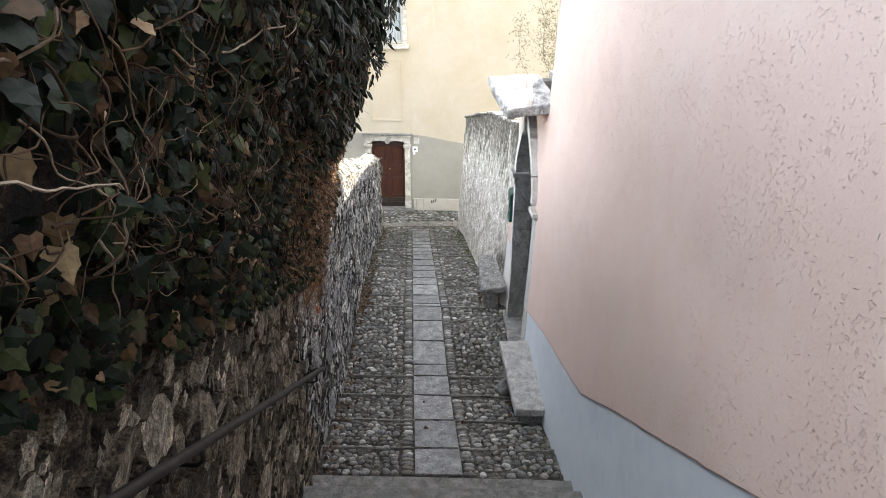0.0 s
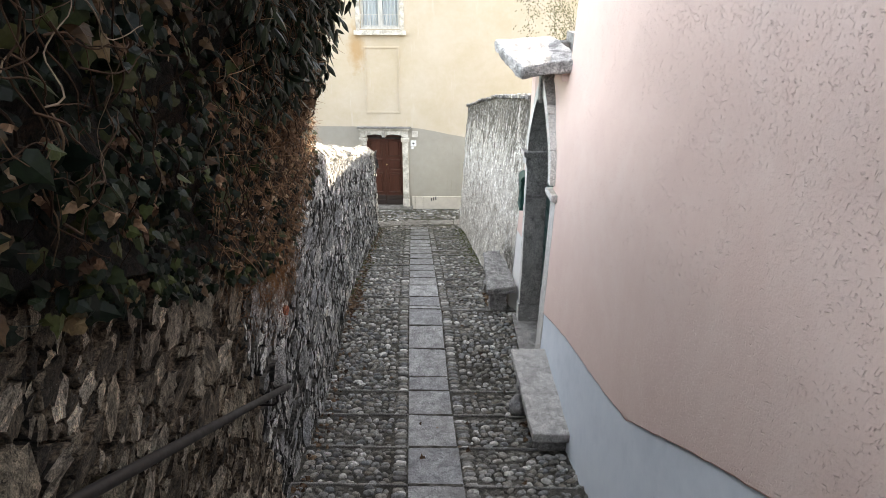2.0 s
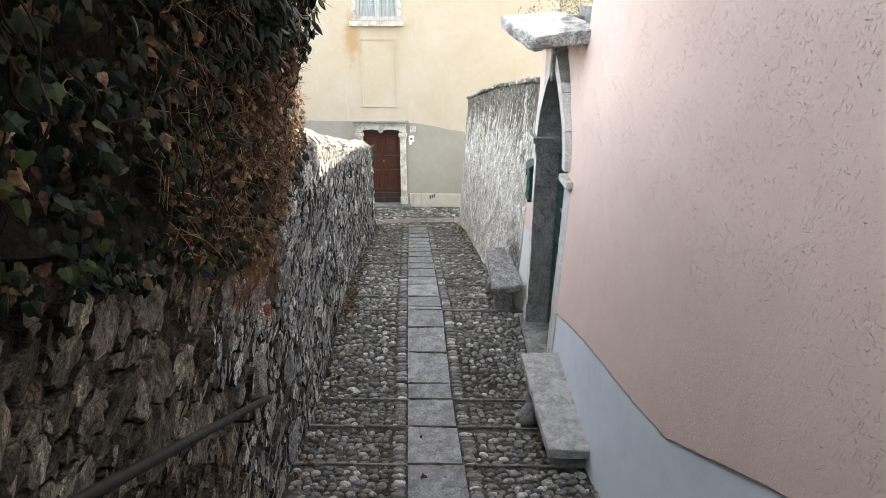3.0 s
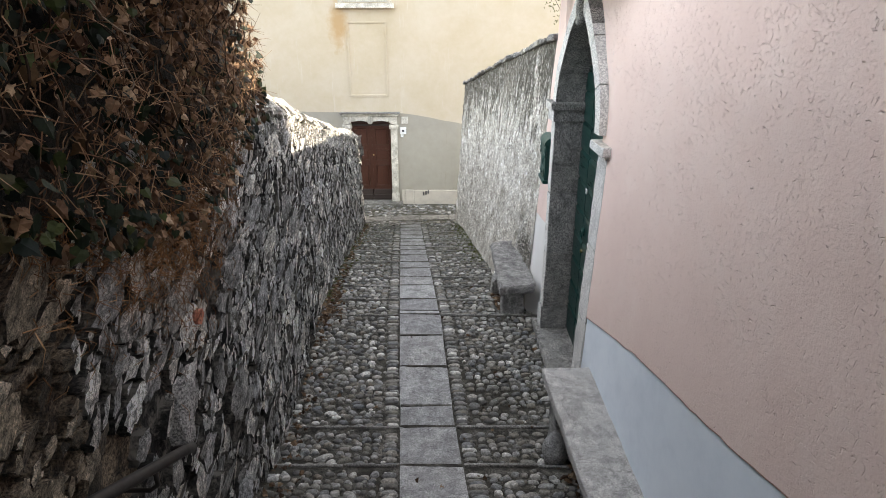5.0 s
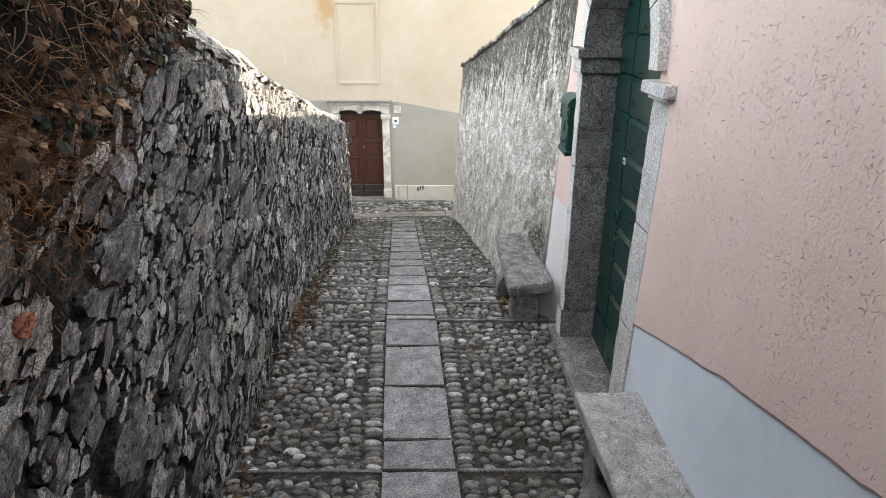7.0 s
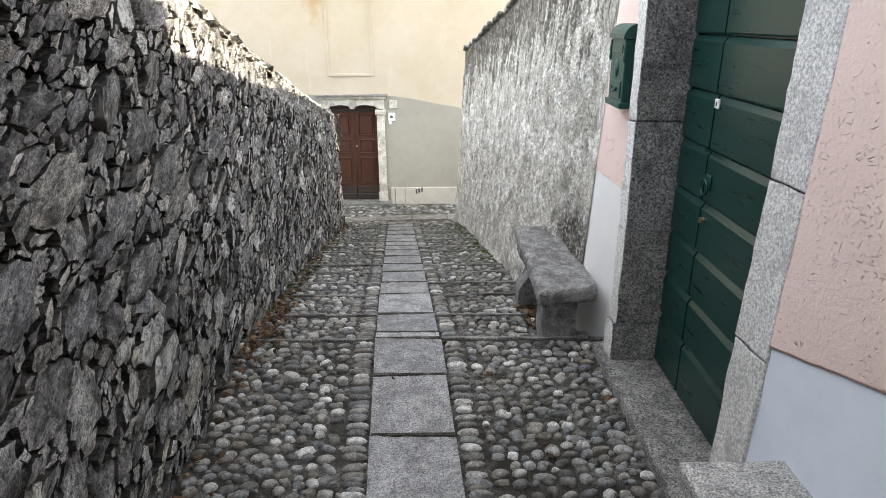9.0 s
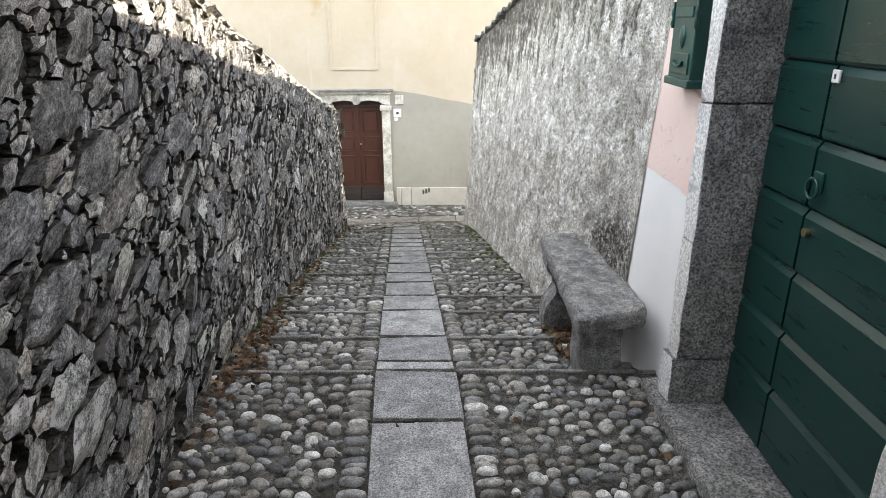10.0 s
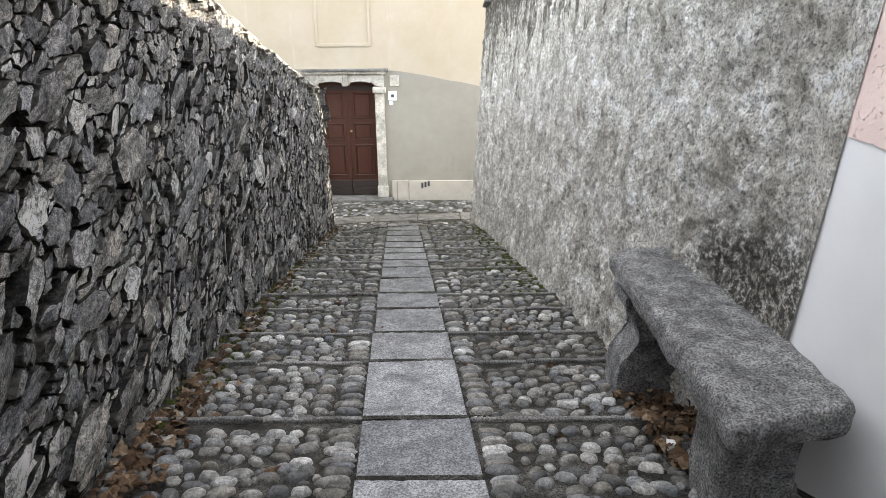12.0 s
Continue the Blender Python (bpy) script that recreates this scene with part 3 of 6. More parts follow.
def clip(poly, nx, ny, lim):
    out = []
    for i, (x, y) in enumerate(poly):
        x2, y2 = poly[(i + 1) % len(poly)]
        d1, d2 = x * nx + y * ny - lim, x2 * nx + y2 * ny - lim
        if d1 <= 0:
            out.append((x, y))
        if d1 * d2 < 0:
            t = d1 / (d1 - d2)
            out.append((x + t * (x2 - x), y + t * (y2 - y)))
    return out


def packed_cells(inside, u0, u1, v0, v1, sizes, rng, gap):
    """Irregular tightly packed polygons of mixed sizes: (centre u, v, radius, polygon round the centre)."""
    cell, grid, pts = 0.12, {}, []

    def near(u, v, reach):
        n = int(reach / cell) + 1
        iu, iv = int(u // cell), int(v // cell)
        for a in range(iu - n, iu + n + 1):
            for b in range(iv - n, iv + n + 1):
                for p in grid.get((a, b), ()):
                    yield p

    for r0, r1, tries in sizes:
        for _ in range(int(tries * (u1 - u0) * (v1 - v0))):
            u, v, r = rng.uniform(u0, u1), rng.uniform(v0, v1), rng.uniform(r0, r1)
            if not inside(u, v):
                continue
            if any((p[0] - u) ** 2 + (p[1] - v) ** 2 < (0.86 * (p[2] + r)) ** 2 for p in near(u, v, 0.27)):
                continue
            p = (u, v, r)
            grid.setdefault((int(u // cell), int(v // cell)), []).append(p)
            pts.append(p)
    out = []
    for u, v, r in pts:
        s = r * 1.5
        poly = [(-s, -s), (s, -s), (s, s), (-s, s)]
        for q in near(u, v, s + 0.16):
            dx, dy = q[0] - u, q[1] - v
            d = math.hypot(dx, dy)
            if d < 1e-6 or d > s * 1.5 + 0.15:
                continue
            poly = clip(poly, dx / d, dy / d, (d * d + r * r - q[2] * q[2]) / (2 * d) - gap)
            if len(poly) < 3:
                break
        if len(poly) >= 3:
            out.append((u, v, r, poly))
    return out


SIDE = -0.05      # how deep a stone sits in the mortar


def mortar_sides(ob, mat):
    """The sides of bedded stones are smeared with mortar and dirt."""
    ob.data.materials.append(mat)
    deep = ob.data.attributes.get("bedded")
    for f in ob.data.polygons:
        if any(deep.data[i].value for i in f.vertices):
            f.material_index = 1
    ob.data.attributes.remove(deep)


def bedded(ob, flags):
    a = ob.data.attributes.new("bedded", "BOOLEAN", "POINT")
    a.data.foreach_set("value", flags)
    return ob


def stone_lump(poly, r, rng, chip=0.2, depth=None):
    """A broken stone over a polygon in the u-v plane, its face towards +w: vertices (u, v, w) and faces."""
    ring = []
    for i, (x, y) in enumerate(poly):
        x2, y2 = poly[(i + 1) % len(poly)]
        c = rng.uniform(0.95, 1.12) if chip > 0.1 else 1.0
        ring.append((x * c, y * c))
        d = math.hypot(x2 - x, y2 - y)
        cuts = 2 if d > r * 1.0 else 1 if d > r * 0.5 else 0
        for q in range(cuts):
            k = (q + rng.uniform(0.7, 1.3)) / (cuts + 1)
            c = 1 + rng.uniform(-chip * 0.8, chip * 0.15)
            ring.append(((x + (x2 - x) * k) * c, (y + (y2 - y) * k) * c))
    while len(ring) < 6:
        k = max(range(len(ring)), key=lambda i: math.dist(ring[i], ring[(i + 1) % len(ring)]))
        (x, y), (x2, y2) = ring[k], ring[(k + 1) % len(ring)]
        ring.insert(k + 1, ((x + x2) / 2, (y + y2) / 2))
    n = len(ring)
    h = depth if depth is not None else rng.uniform(0.003, 0.016 + r * 0.28)
    tu, tv = (rng.uniform(-0.24, 0.24), rng.uniform(-0.2, 0.2)) if depth is None else (0.0, 0.0)
    verts = [(x, y, SIDE) for x, y in ring]
    for x, y in ring:
        s = rng.uniform(0.88, 1.0)
        verts.append((x * s, y * s, h * rng.uniform(0.45, 1.0) + tu * x + tv * y))
    m = n // 2
    ox, oy = rng.uniform(-0.25, 0.25) * r, rng.uniform(-0.25, 0.25) * r
    for k in range(m):
        x, y = ring[2 * k]
        s = rng.uniform(0.3, 0.62)
        verts.append((x * s + ox, y * s + oy, h * rng.uniform(0.8, 1.25) + tu * (x * s + ox) + tv * (y * s + oy)))
    faces = []
    for i in range(n):
        faces.append((i, (i + 1) % n, n + (i + 1) % n, n + i))
    for k in range(m):
        a, b, c = 2 * k, 2 * k + 1, (2 * k + 2) if k < m - 1 else 0
        i0, i1 = 2 * n + k, 2 * n + (k + 1) % m
        faces += [(n + a, n + b, i0), (n + b, i1, i0)]
        if k == m - 1 and n % 2:
            faces += [(n + b, n + n - 1, i1), (n + n - 1, n, i1)]
        else:
            faces.append((n + b, n + c, i1))
    faces.append(tuple(2 * n + k for k in range(m)))
    return verts, faces


rng = random.Random(11)
LEFT_END = 16.05
wall_left = thing("wall_left", "tall dark grey rubble stone wall with rough sunlit top", "wall", kind="structure")


def left_face(y, z):
    return Vector((left_x(y, z) + 0.012 * noise.noise(Vector((y * 4, z * 4, 1))) + 0.02 * noise.noise(Vector((y * 1.2, z * 1.2, 7))), y, z))


ys = np.concatenate((np.linspace(-5.5, 0, 20), np.linspace(0.03, LEFT_END, 620)))
verts, faces, nr = [], [], 90
for y in ys:
    lo, hi = ground_or_stair(y) - 0.35, left_top(y) - 0.02
    for k in range(nr):
        z = lo + (hi - lo) * k / (nr - 1)
        w = noise.noise(Vector((y * 9, z * 9, 3))) * 0.014 + noise.noise(Vector((y * 24, z * 24, 5))) * 0.011 - 0.028
        verts.append(left_face(y, z) + Vector((w, 0, 0)))
    x = left_x(y, hi)
    for dx, dz in ((0.03, 0.06), (0.10, 0.11), (0.22, 0.14), (0.34, 0.12), (0.44, 0.05), (0.5, -0.1), (0.5, -1.6)):
        w = 0.035 * noise.noise(Vector((y * 5, dx * 9, 3)))
        verts.append(Vector((x - dx, y, hi + dz + w)))
m = nr + 7
for i in range(len(ys) - 1):
    faces += [(i * m + k, (i + 1) * m + k, (i + 1) * m + k + 1, i * m + k + 1) for k in range(m - 1)]
faces.append(tuple((len(ys) - 1) * m + k for k in range(m)))
core = mesh_ob("core", verts, faces, M_JOINT, wall_left)
core.data.materials.append(M_OLDMORTAR)
core.data.materials.append(M_COPING)
for f in core.data.polygons:
    f.material_index = 1 if f.center.y + 0.5 * noise.noise(f.center * 2.0) < 4.75 else 2 if f.center.y > 7.1 and f.center.z > left_top(f.center.y) - 0.2 + 0.1 * noise.noise(f.center * 4.0) else 0

# rough mortar crest
crest_y = np.linspace(7.2, LEFT_END + 0.02, 230)
prof = [(-0.02, -0.02), (0.0, 0.03), (0.05, 0.08), (0.11, 0.125), (0.19, 0.15), (0.27, 0.15), (0.36, 0.12), (0.45, 0.06), (0.53, -0.06), (0.53, -0.25)]


def crest(y, k):
    dx, dz = prof[k]
    hi = left_top(y) - 0.015
    a = noise.noise(Vector((y * 6, dx * 14, 8))) * 0.03 + noise.noise(Vector((y * 21, dx * 40, 2))) * 0.014
    return (left_x(y, hi) - dx + a * 0.7, y, hi + dz * (1 + 0.35 * noise.noise(Vector((y * 2.3, 0, 5)))) + a)


grid_sheet("coping", crest, crest_y, range(len(prof)), M_COPING, wall_left, smooth=False, label="rough pale mortar coping")

# stones lie along slanting beds: packed in a turned and squeezed plane
BED, LONG, FLAT = radians(25), 1.42, 0.73


def to_wall(p, q):
    a, b = p * LONG, q * FLAT
    return a * math.cos(BED) - b * math.sin(BED), a * math.sin(BED) + b * math.cos(BED) - 5.0


def from_wall(y, z):
    z += 5.0
    return (y * math.cos(BED) + z * math.sin(BED)) / LONG, (-y * math.sin(BED) + z * math.cos(BED)) / FLAT


def on_wall(p, q):
    y, z = to_wall(p, q)
    return 0.1 < y < LEFT_END and ground_or_stair(y) - 0.03 < z < left_top(y) + 0.0


corners = [from_wall(y, z) for y in (0, LEFT_END) for z in (-5.0, 0.9)]
cells = packed_cells(on_wall, min(c[0] for c in corners), max(c[0] for c in corners), min(c[1] for c in corners), max(c[1] for c in corners),
                     [(0.09, 0.13, 6), (0.05, 0.078, 60), (0.027, 0.043, 320), (0.013, 0.023, 1300)], rng, 0.003)
joined_v, joined_f, joined_b, singles = [], [], [], 0
tan_v, tan_f, tan_b = [], [], []
top_v, top_f, top_b = [], [], []
for u, v, r, poly in cells:
    sv, sf = stone_lump(poly, r, rng)
    base = left_face(*to_wall(u, v))
    pts = []
    for a, b, w in sv:
        p = left_face(*to_wall(u + a, v + b))
        pts.append(p + Vector((w, w * 0.067, w * 0.03)))
    if r < 0.03 and rng.random() < 0.16:
        continue
    if base.y < 6.2 and r < 0.045 and (rng.random() < 0.15 or noise.noise(Vector((base.y * 2.2, base.z * 2.2, 30))) > 0.28):
        continue
    if max(p.z for p in pts) > left_top(base.y) + 0.03:
        continue
    if singles < 300 and base.z < left_top(base.y) - 0.24 and 7.3 < base.y < 9.6 and r > 0.04:
        o = base
        ob = bedded(mesh_ob("stone", [p - o for p in pts], sf, M_RUBBLE, wall_left), [w == SIDE for a, b, w in sv])
        mortar_sides(ob, M_JOINT)
        ob.location = o
        singles += 1
    else:
        tan = base.y + 0.5 * noise.noise(base * 1.5) < 4.4
        high = base.y > 7.1 and base.z > left_top(base.y) - 0.24
        jv, jf, jb = (tan_v, tan_f, tan_b) if tan else (top_v, top_f, top_b) if high else (joined_v, joined_f, joined_b)
        n0 = len(jv)
        jv += pts
        jb += [w == SIDE for a, b, w in sv]
        jf += [tuple(n0 + i for i in f) for f in sf]
mortar_sides(tagged(bedded(mesh_ob("rubble_stones", joined_v, joined_f, M_RUBBLE, wall_left), joined_b), "grey broken rubble stones", kind="stuff"), M_JOINT)
mortar_sides(tagged(bedded(mesh_ob("upper_stones", top_v, top_f, M_RUBBLE, wall_left), top_b), "grey stones in pale mortar under the wall top", kind="stuff"), M_COPING)
mortar_sides(tagged(bedded(mesh_ob("tan_rubble", tan_v, tan_f, M_RUBBLETAN, wall_left), tan_b), "tan broken rubble stones beside the stairs", kind="stuff"), M_OLDMORTAR)
# end face stones of the wall, towards the street
end_cells = packed_cells(lambda u, v: True, -2.42, -1.93, -4.9, -2.85, [(0.07, 0.1, 40), (0.04, 0.06, 200), (0.025, 0.03, 300)], rng, 0.004)
jv, jf = [], []
for u, v, r, poly in end_cells:
    sv, sf = stone_lump(poly, r, rng)
    n0 = len(jv)
    jv += [Vector((u + a, LEFT_END + w, v + b)) for a, b, w in sv]
    jf += [tuple(n0 + i for i in reversed(f)) for f in sf]
tagged(mesh_ob("end_stones", jv, jf, M_RUBBLE, wall_left), "pale broken end stones", kind="stuff")

# loose stones bedded along the crest
def crest_point(y, across, w):
    hi = left_top(y) - 0.015
    t = min(1.0, across / 0.28)
    rise = 0.15 * math.sin(min(1.0, across / 0.24) * math.pi / 2) - 0.5 * max(0.0, across - 0.3)
    return Vector((left_x(y, hi) - across + 0.01 + w * (1 - t), y, hi + rise + w * (0.45 + 0.55 * t)))


jv, jf = [], []
for u, v, r, poly in packed_cells(lambda u, v: True, 7.25, LEFT_END, 0.0, 0.5, [(0.05, 0.085, 60), (0.028, 0.045, 250), (0.014, 0.022, 500)], rng, 0.006):
    if rng.random() < (0.22 if r > 0.03 else 0.45):
        continue
    sv, sf = stone_lump(poly, r, rng)
    n0 = len(jv)
    jv += [crest_point(u + a, max(0.0, v + b), w + 0.008) for a, b, w in sv]
    jf += [tuple(n0 + i for i in reversed(f)) for f in sf]
tagged(mesh_ob("crest_stones", jv, jf, M_COPING, wall_left), "pale sunlit stones bedded along the wall top", kind="stuff")

# one big flat oval stone and a brick fragment set in the wall
for (y, z, ru, rv, turn, mat, nm) in ((5.0, -1.745, 0.085, 0.16, -0.5, M_JAMB, "flat_stone"), (5.35, -1.46, 0.045, 0.03, 0.3, None, "brick")):
    if mat is None:
        mat = stone("brick_red", (0.2, 0.07, 0.045), (0.3, 0.11, 0.07), (0.36, 0.16, 0.1), 40, 0.9)
    poly = []
    for k in range(12):
        t = 2 * math.pi * k / 12
        a, b = ru * math.cos(t) * (1 + 0.08 * math.sin(3 * t)), rv * math.sin(t)
        poly.append((a * math.cos(turn) - b * math.sin(turn), a * math.sin(turn) + b * math.cos(turn)))
    sv, sf = stone_lump(poly, 0.3, rng, 0.03, 0.05)
    mesh_ob(nm, [left_face(y + a, z + b) + Vector((w, 0, 0)) for a, b, w in sv], sf, mat, wall_left)

# garden soil held back by the wall
grid_sheet("ground_garden", lambda x, y: (left_x(y) - x, y, left_top(y) - 0.25), [0.45, 1.5, 4, 12], np.linspace(-5.5, LEFT_END, 20), M_SOIL)
tagged(bpy.data.objects["ground_garden"], "dark garden soil behind the rubble wall", "ground", kind="structure")

# ---- pink house ----
house = thing("pink_house", "house wall in rough pink plaster above a pale blue-grey dado", "house", kind="structure")
D0, D1 = 7.02, 8.33                 # masonry opening of the green door
SPRING, RAD = -0.93, 0.655


def arch_point(r, t):
    """The doorway's hand-cut arch, drawn in to a blunt point at its crown."""
    s = math.sin(t)
    return (D0 + D1) / 2 - r * math.cos(t) * (1 - 0.2 * s ** 3), SPRING + r * s * (1.08 + 0.22 * s ** 6)


ARCH = [arch_point(RAD, math.pi * k / 60) for k in range(61)]
END_Y = 9.02
THRESH = -3.14


def wall_in(y, z=-1.0):
    if y < D1:
        return pink_x(y, z)
    t = min(1.0, max(0.0, (y - 8.62) / 0.4))
    t = t * t * (3 - 2 * t)
    return 0.945 * (1 - t) + t * right_x(9.0, z)


def opening_top(y):
    return float(np.interp(y, [p[0] for p in ARCH], [p[1] for p in ARCH]))


def pink_point(y, z):
    w = 0.006 * noise.noise(Vector((y * 2.2, z * 2.2, 0))) + 0.010 * noise.noise(Vector((y * 0.7, z * 0.7, 6)))
    return (wall_in(y, z) + w, y, z)


def dado_point(y, z):
    w = 0.005 * noise.noise(Vector((y * 2.2, z * 2.2, 0)))
    flare = 0.03 * max(0.0, dado_top(y) - 0.35 - z) * float(np.interp(y, [5.9, 6.7], [1, 0]))
    return (wall_in(y, z) + 0.006 + w - flare, y, z)


TOP = 2.0


def strip(name, y0, y1, lo, hi, f, mat, n, nz, label=""):
    us = np.linspace(y0, y1, n)
    verts, faces = [], []
    for y in us:
        a, b = lo(y), hi(y)
        verts += [f(y, a + (b - a) * k / (nz - 1)) for k in range(nz)]
    for i in range(n - 1):
        faces += [(i * nz + k, i * nz + k + 1, (i + 1) * nz + k + 1, (i + 1) * nz + k) for k in range(nz - 1)]
    return mesh_ob(name, verts, faces, mat, house, label, True)


def edge(y):
    return dado_top(y) + 0.008 * noise.noise(Vector((y * 7, 0, 0))) + 0.004 * noise.noise(Vector((y * 23, 0, 0)))


JAMB_Y = 6.858                      # outer edge of the doorway's stone
strip("plaster", -5.5, JAMB_Y, edge, lambda y: TOP, pink_point, M_PINK, 160, 70)
strip("plaster", JAMB_Y, D0, lambda y: SPRING - 0.05, lambda y: TOP, pink_point, M_PINK, 6, 60)
strip("plaster", D0, D1, lambda y: opening_top(y), lambda y: 0.14, pink_point, M_PINK, 50, 50)
strip("plaster", D1, END_Y, edge, lambda y: 0.14, pink_point, M_PINK, 16, 60)
strip("dado", -5.5, JAMB_Y, lambda y: ground_or_stair(y) - 0.4, edge, dado_point, M_DADO, 130, 20, "pale blue-grey dado")
strip("dado", D1, END_Y, lambda y: ground_z(y) - 0.4, edge, dado_point, M_WHITEWASH, 14, 14, "off-white dado")
# broken lower lip of the pink coat
lv, lf = [], []
us = np.linspace(-5.5, JAMB_Y, 260)
for y in us:
    e = edge(y)
    x = pink_point(y, e)[0]
    lv += [(x - 0.001, y, e + 0.008), (x - 0.002, y, e + 0.002), (x + 0.012, y, e - 0.001)]
lf = [(3 * i + k, 3 * i + k + 1, 3 * i + k + 4, 3 * i + k + 3) for i in range(len(us) - 1) for k in range(2)]
mesh_ob("lip", lv, lf, paint("brick_red_edge", (0.55, 0.36, 0.30), 0.9), house, "reddish broken plaster edge", True)
# returns, back and roof, so that the house closes
bm = bmesh.new()
box(bm, (1.75, -5.5, -4.2), (6.5, D0 - 0.02, TOP))
box(bm, (1.75, D0 - 0.02, -4.2), (6.5, END_Y - 0.02, 0.1))
box(bm, (1.12, D0 - 0.04, 0.1), (1.76, D0 - 0.001, TOP))
box(bm, (1.02, D0, 0.05), (1.76, END_Y - 0.02, 0.135))
part("body", bm, M_PINK, house)
bm = bmesh.new()
box(bm, (1.1, END_Y - 0.06, -4.2), (1.8, END_Y, 0.13))
part("corner_return", bm, M_PINK, house)
bm = bmesh.new()
box(bm, (0.9, -5.8, TOP), (6.8, D0 + 0.2, TOP + 0.15), 0.02)
part("roof", bm, M_KERB, house, "flat grey eaves")
bm = bmesh.new()
for lo, hi in (((1.2, D0 - 0.3, THRESH - 0.3), (1.76, D0 - 0.0, 0.3)), ((1.2, D1, THRESH - 0.3), (1.76, D1 + 0.3, 0.3)), ((1.3, D0 - 0.3, 0.0), (1.76, D1 + 0.3, 0.4))):
    box(bm, lo, hi)
part("reveal_core", bm, M_KERB, house)

# ---- rough wall beyond the house ----
wall_right = thing("wall_right", "high grey-white roughcast garden wall streaked with dark stains", "wall", kind="structure")
R_END = 16.28


def rough_point(y, k, n=260):
    lo, hi = ground_z(y) - 0.3, right_top(y)
    z = lo + (hi - lo) * k / (n - 1)
    p = Vector((0, y * 1.0, z))
    w = 0.026 * noise.noise(p * 2.2) + 0.018 * noise.noise(p * 7) + 0.012 * noise.noise(p * 17) + 0.011 * noise.noise(p * 37) + 0.009 * noise.noise(p * 71)
    w *= min(1.0, max(0.0, (y - 9.0) / 0.3))
    return (right_x(y, z) + w, y, z)


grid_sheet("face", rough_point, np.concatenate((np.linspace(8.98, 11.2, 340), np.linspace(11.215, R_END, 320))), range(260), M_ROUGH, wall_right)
ys = np.linspace(8.98, R_END, 40)
verts, faces = [], []
for y in ys:
    lo, hi = ground_z(y) - 0.3, right_top(y) - 0.005
    verts += [(right_x(y, hi) + 0.02, y, hi), (right_x(y, hi) + 0.5, y, hi - 0.02), (right_x(y, hi) + 0.5, y, lo), (right_x(y, lo) + 0.03, y, lo)]
for i in range(len(ys) - 1):
    faces += [(4 * i + k, 4 * i + k + 1, 4 * i + k + 5, 4 * i + k + 4) for k in range(3)]
faces += [tuple(range(4)), tuple(4 * (len(ys) - 1) + k for k in range(4))]
mesh_ob("core", verts, faces, M_ROUGH, wall_right)
# rough street end of the wall
def rough_end(k, j):
    lo, hi = ground_z(R_END) - 0.3, right_top(R_END)
    z = lo + (hi - lo) * k / 60
    p = Vector((j * 0.05, 3, z))
    return (right_x(R_END, z) + 0.5 * j / 12 + 0.02 * noise.noise(p * 9) * (j == 0), R_END + 0.02 * noise.noise(p * 8), z)


grid_sheet("end_face", rough_end, range(61), range(13), M_ROUGH, wall_right)
y = 8.95
rng = random.Random(5)
while y < R_END - 0.1:
    L = rng.uniform(0.22, 0.42)
    y2 = min(R_END + 0.05, y + L)
    za, zb = right_top(y), right_top(y2)
    zm, d = (za + zb) / 2, rng.uniform(0.03, 0.075)
    x = right_x((y + y2) / 2, zm)

    def tilt(c, za=za, zb=zb, y=y, y2=y2):
        return (c.x, c.y, c.z + za + (zb - za) * (c.y - y) / (y2 - y))
    part("coping_slab", rough_block((x - d, y + 0.004, -0.005), (x + 0.5, y2 - 0.004, rng.uniform(0.035, 0.06)), 0.12, 0.012, 0.012, tilt, y), M_COPING if rng.random() < 0.3 else M_BENCH, wall_right)
    y = y2
grid_sheet("ground_orchard", lambda x, y: (x, y, right_top(y) - 0.9), [0.95, 3, 8, 16], np.linspace(9.05, R_END, 12), M_SOIL)
tagged(bpy.data.objects["ground_orchard"], "garden soil behind the roughcast wall", "ground", kind="structure")

# ---- yellow house across the street ----
yellow = thing("yellow_house", "pale yellow plastered house with grey dado, brown door and shuttered window", "house", kind="structure")
DX0, DX1, DZ0, DZ1 = -2.50, -1.47, -5.08, -2.93       # its door
WX0, WX1, WZ0, WZ1 = -2.52, -1.47, -0.14, 1.75        # its window
PX0, PX1, PZ0, PZ1 = -2.445, -1.525, -2.33, -0.60     # blind panel
# FX1 adds an unseen length of house that keeps the sun off the street
FX0, FX1, FZ0, FZ1 = -12.0, 9.4, -6.2, 4.6


def grey_top(x):
    return float(np.interp(x, [FX0, -2.6, -1.15, -0.9, 0.45, FX1], [-2.62, -2.75, -2.78, -2.80, -3.06, -4.2])) + 0.012 * noise.noise(Vector((x * 3, 0, 0)))


def sheet_rect(name, x0, x1, lo, hi, mat, y=FACADE_Y, label="", n=None):
    n = n or max(2, int((x1 - x0) / 0.15))
    us = np.linspace(x0, x1, n)
    verts, faces = [], []
    for x in us:
        a, b = (lo(x) if callable(lo) else lo), (hi(x) if callable(hi) else hi)
        for k in range(6):
            z = a + (b - a) * k / 5
            verts.append((x, y + 0.006 * noise.noise(Vector((x * 1.3, z * 1.3, 2))), z))
    for i in range(n - 1):
        faces += [(i * 6 + k, (i + 1) * 6 + k, (i + 1) * 6 + k + 1, i * 6 + k + 1) for k in range(5)]
    return mesh_ob(name, verts, faces, mat, yellow, label, True)


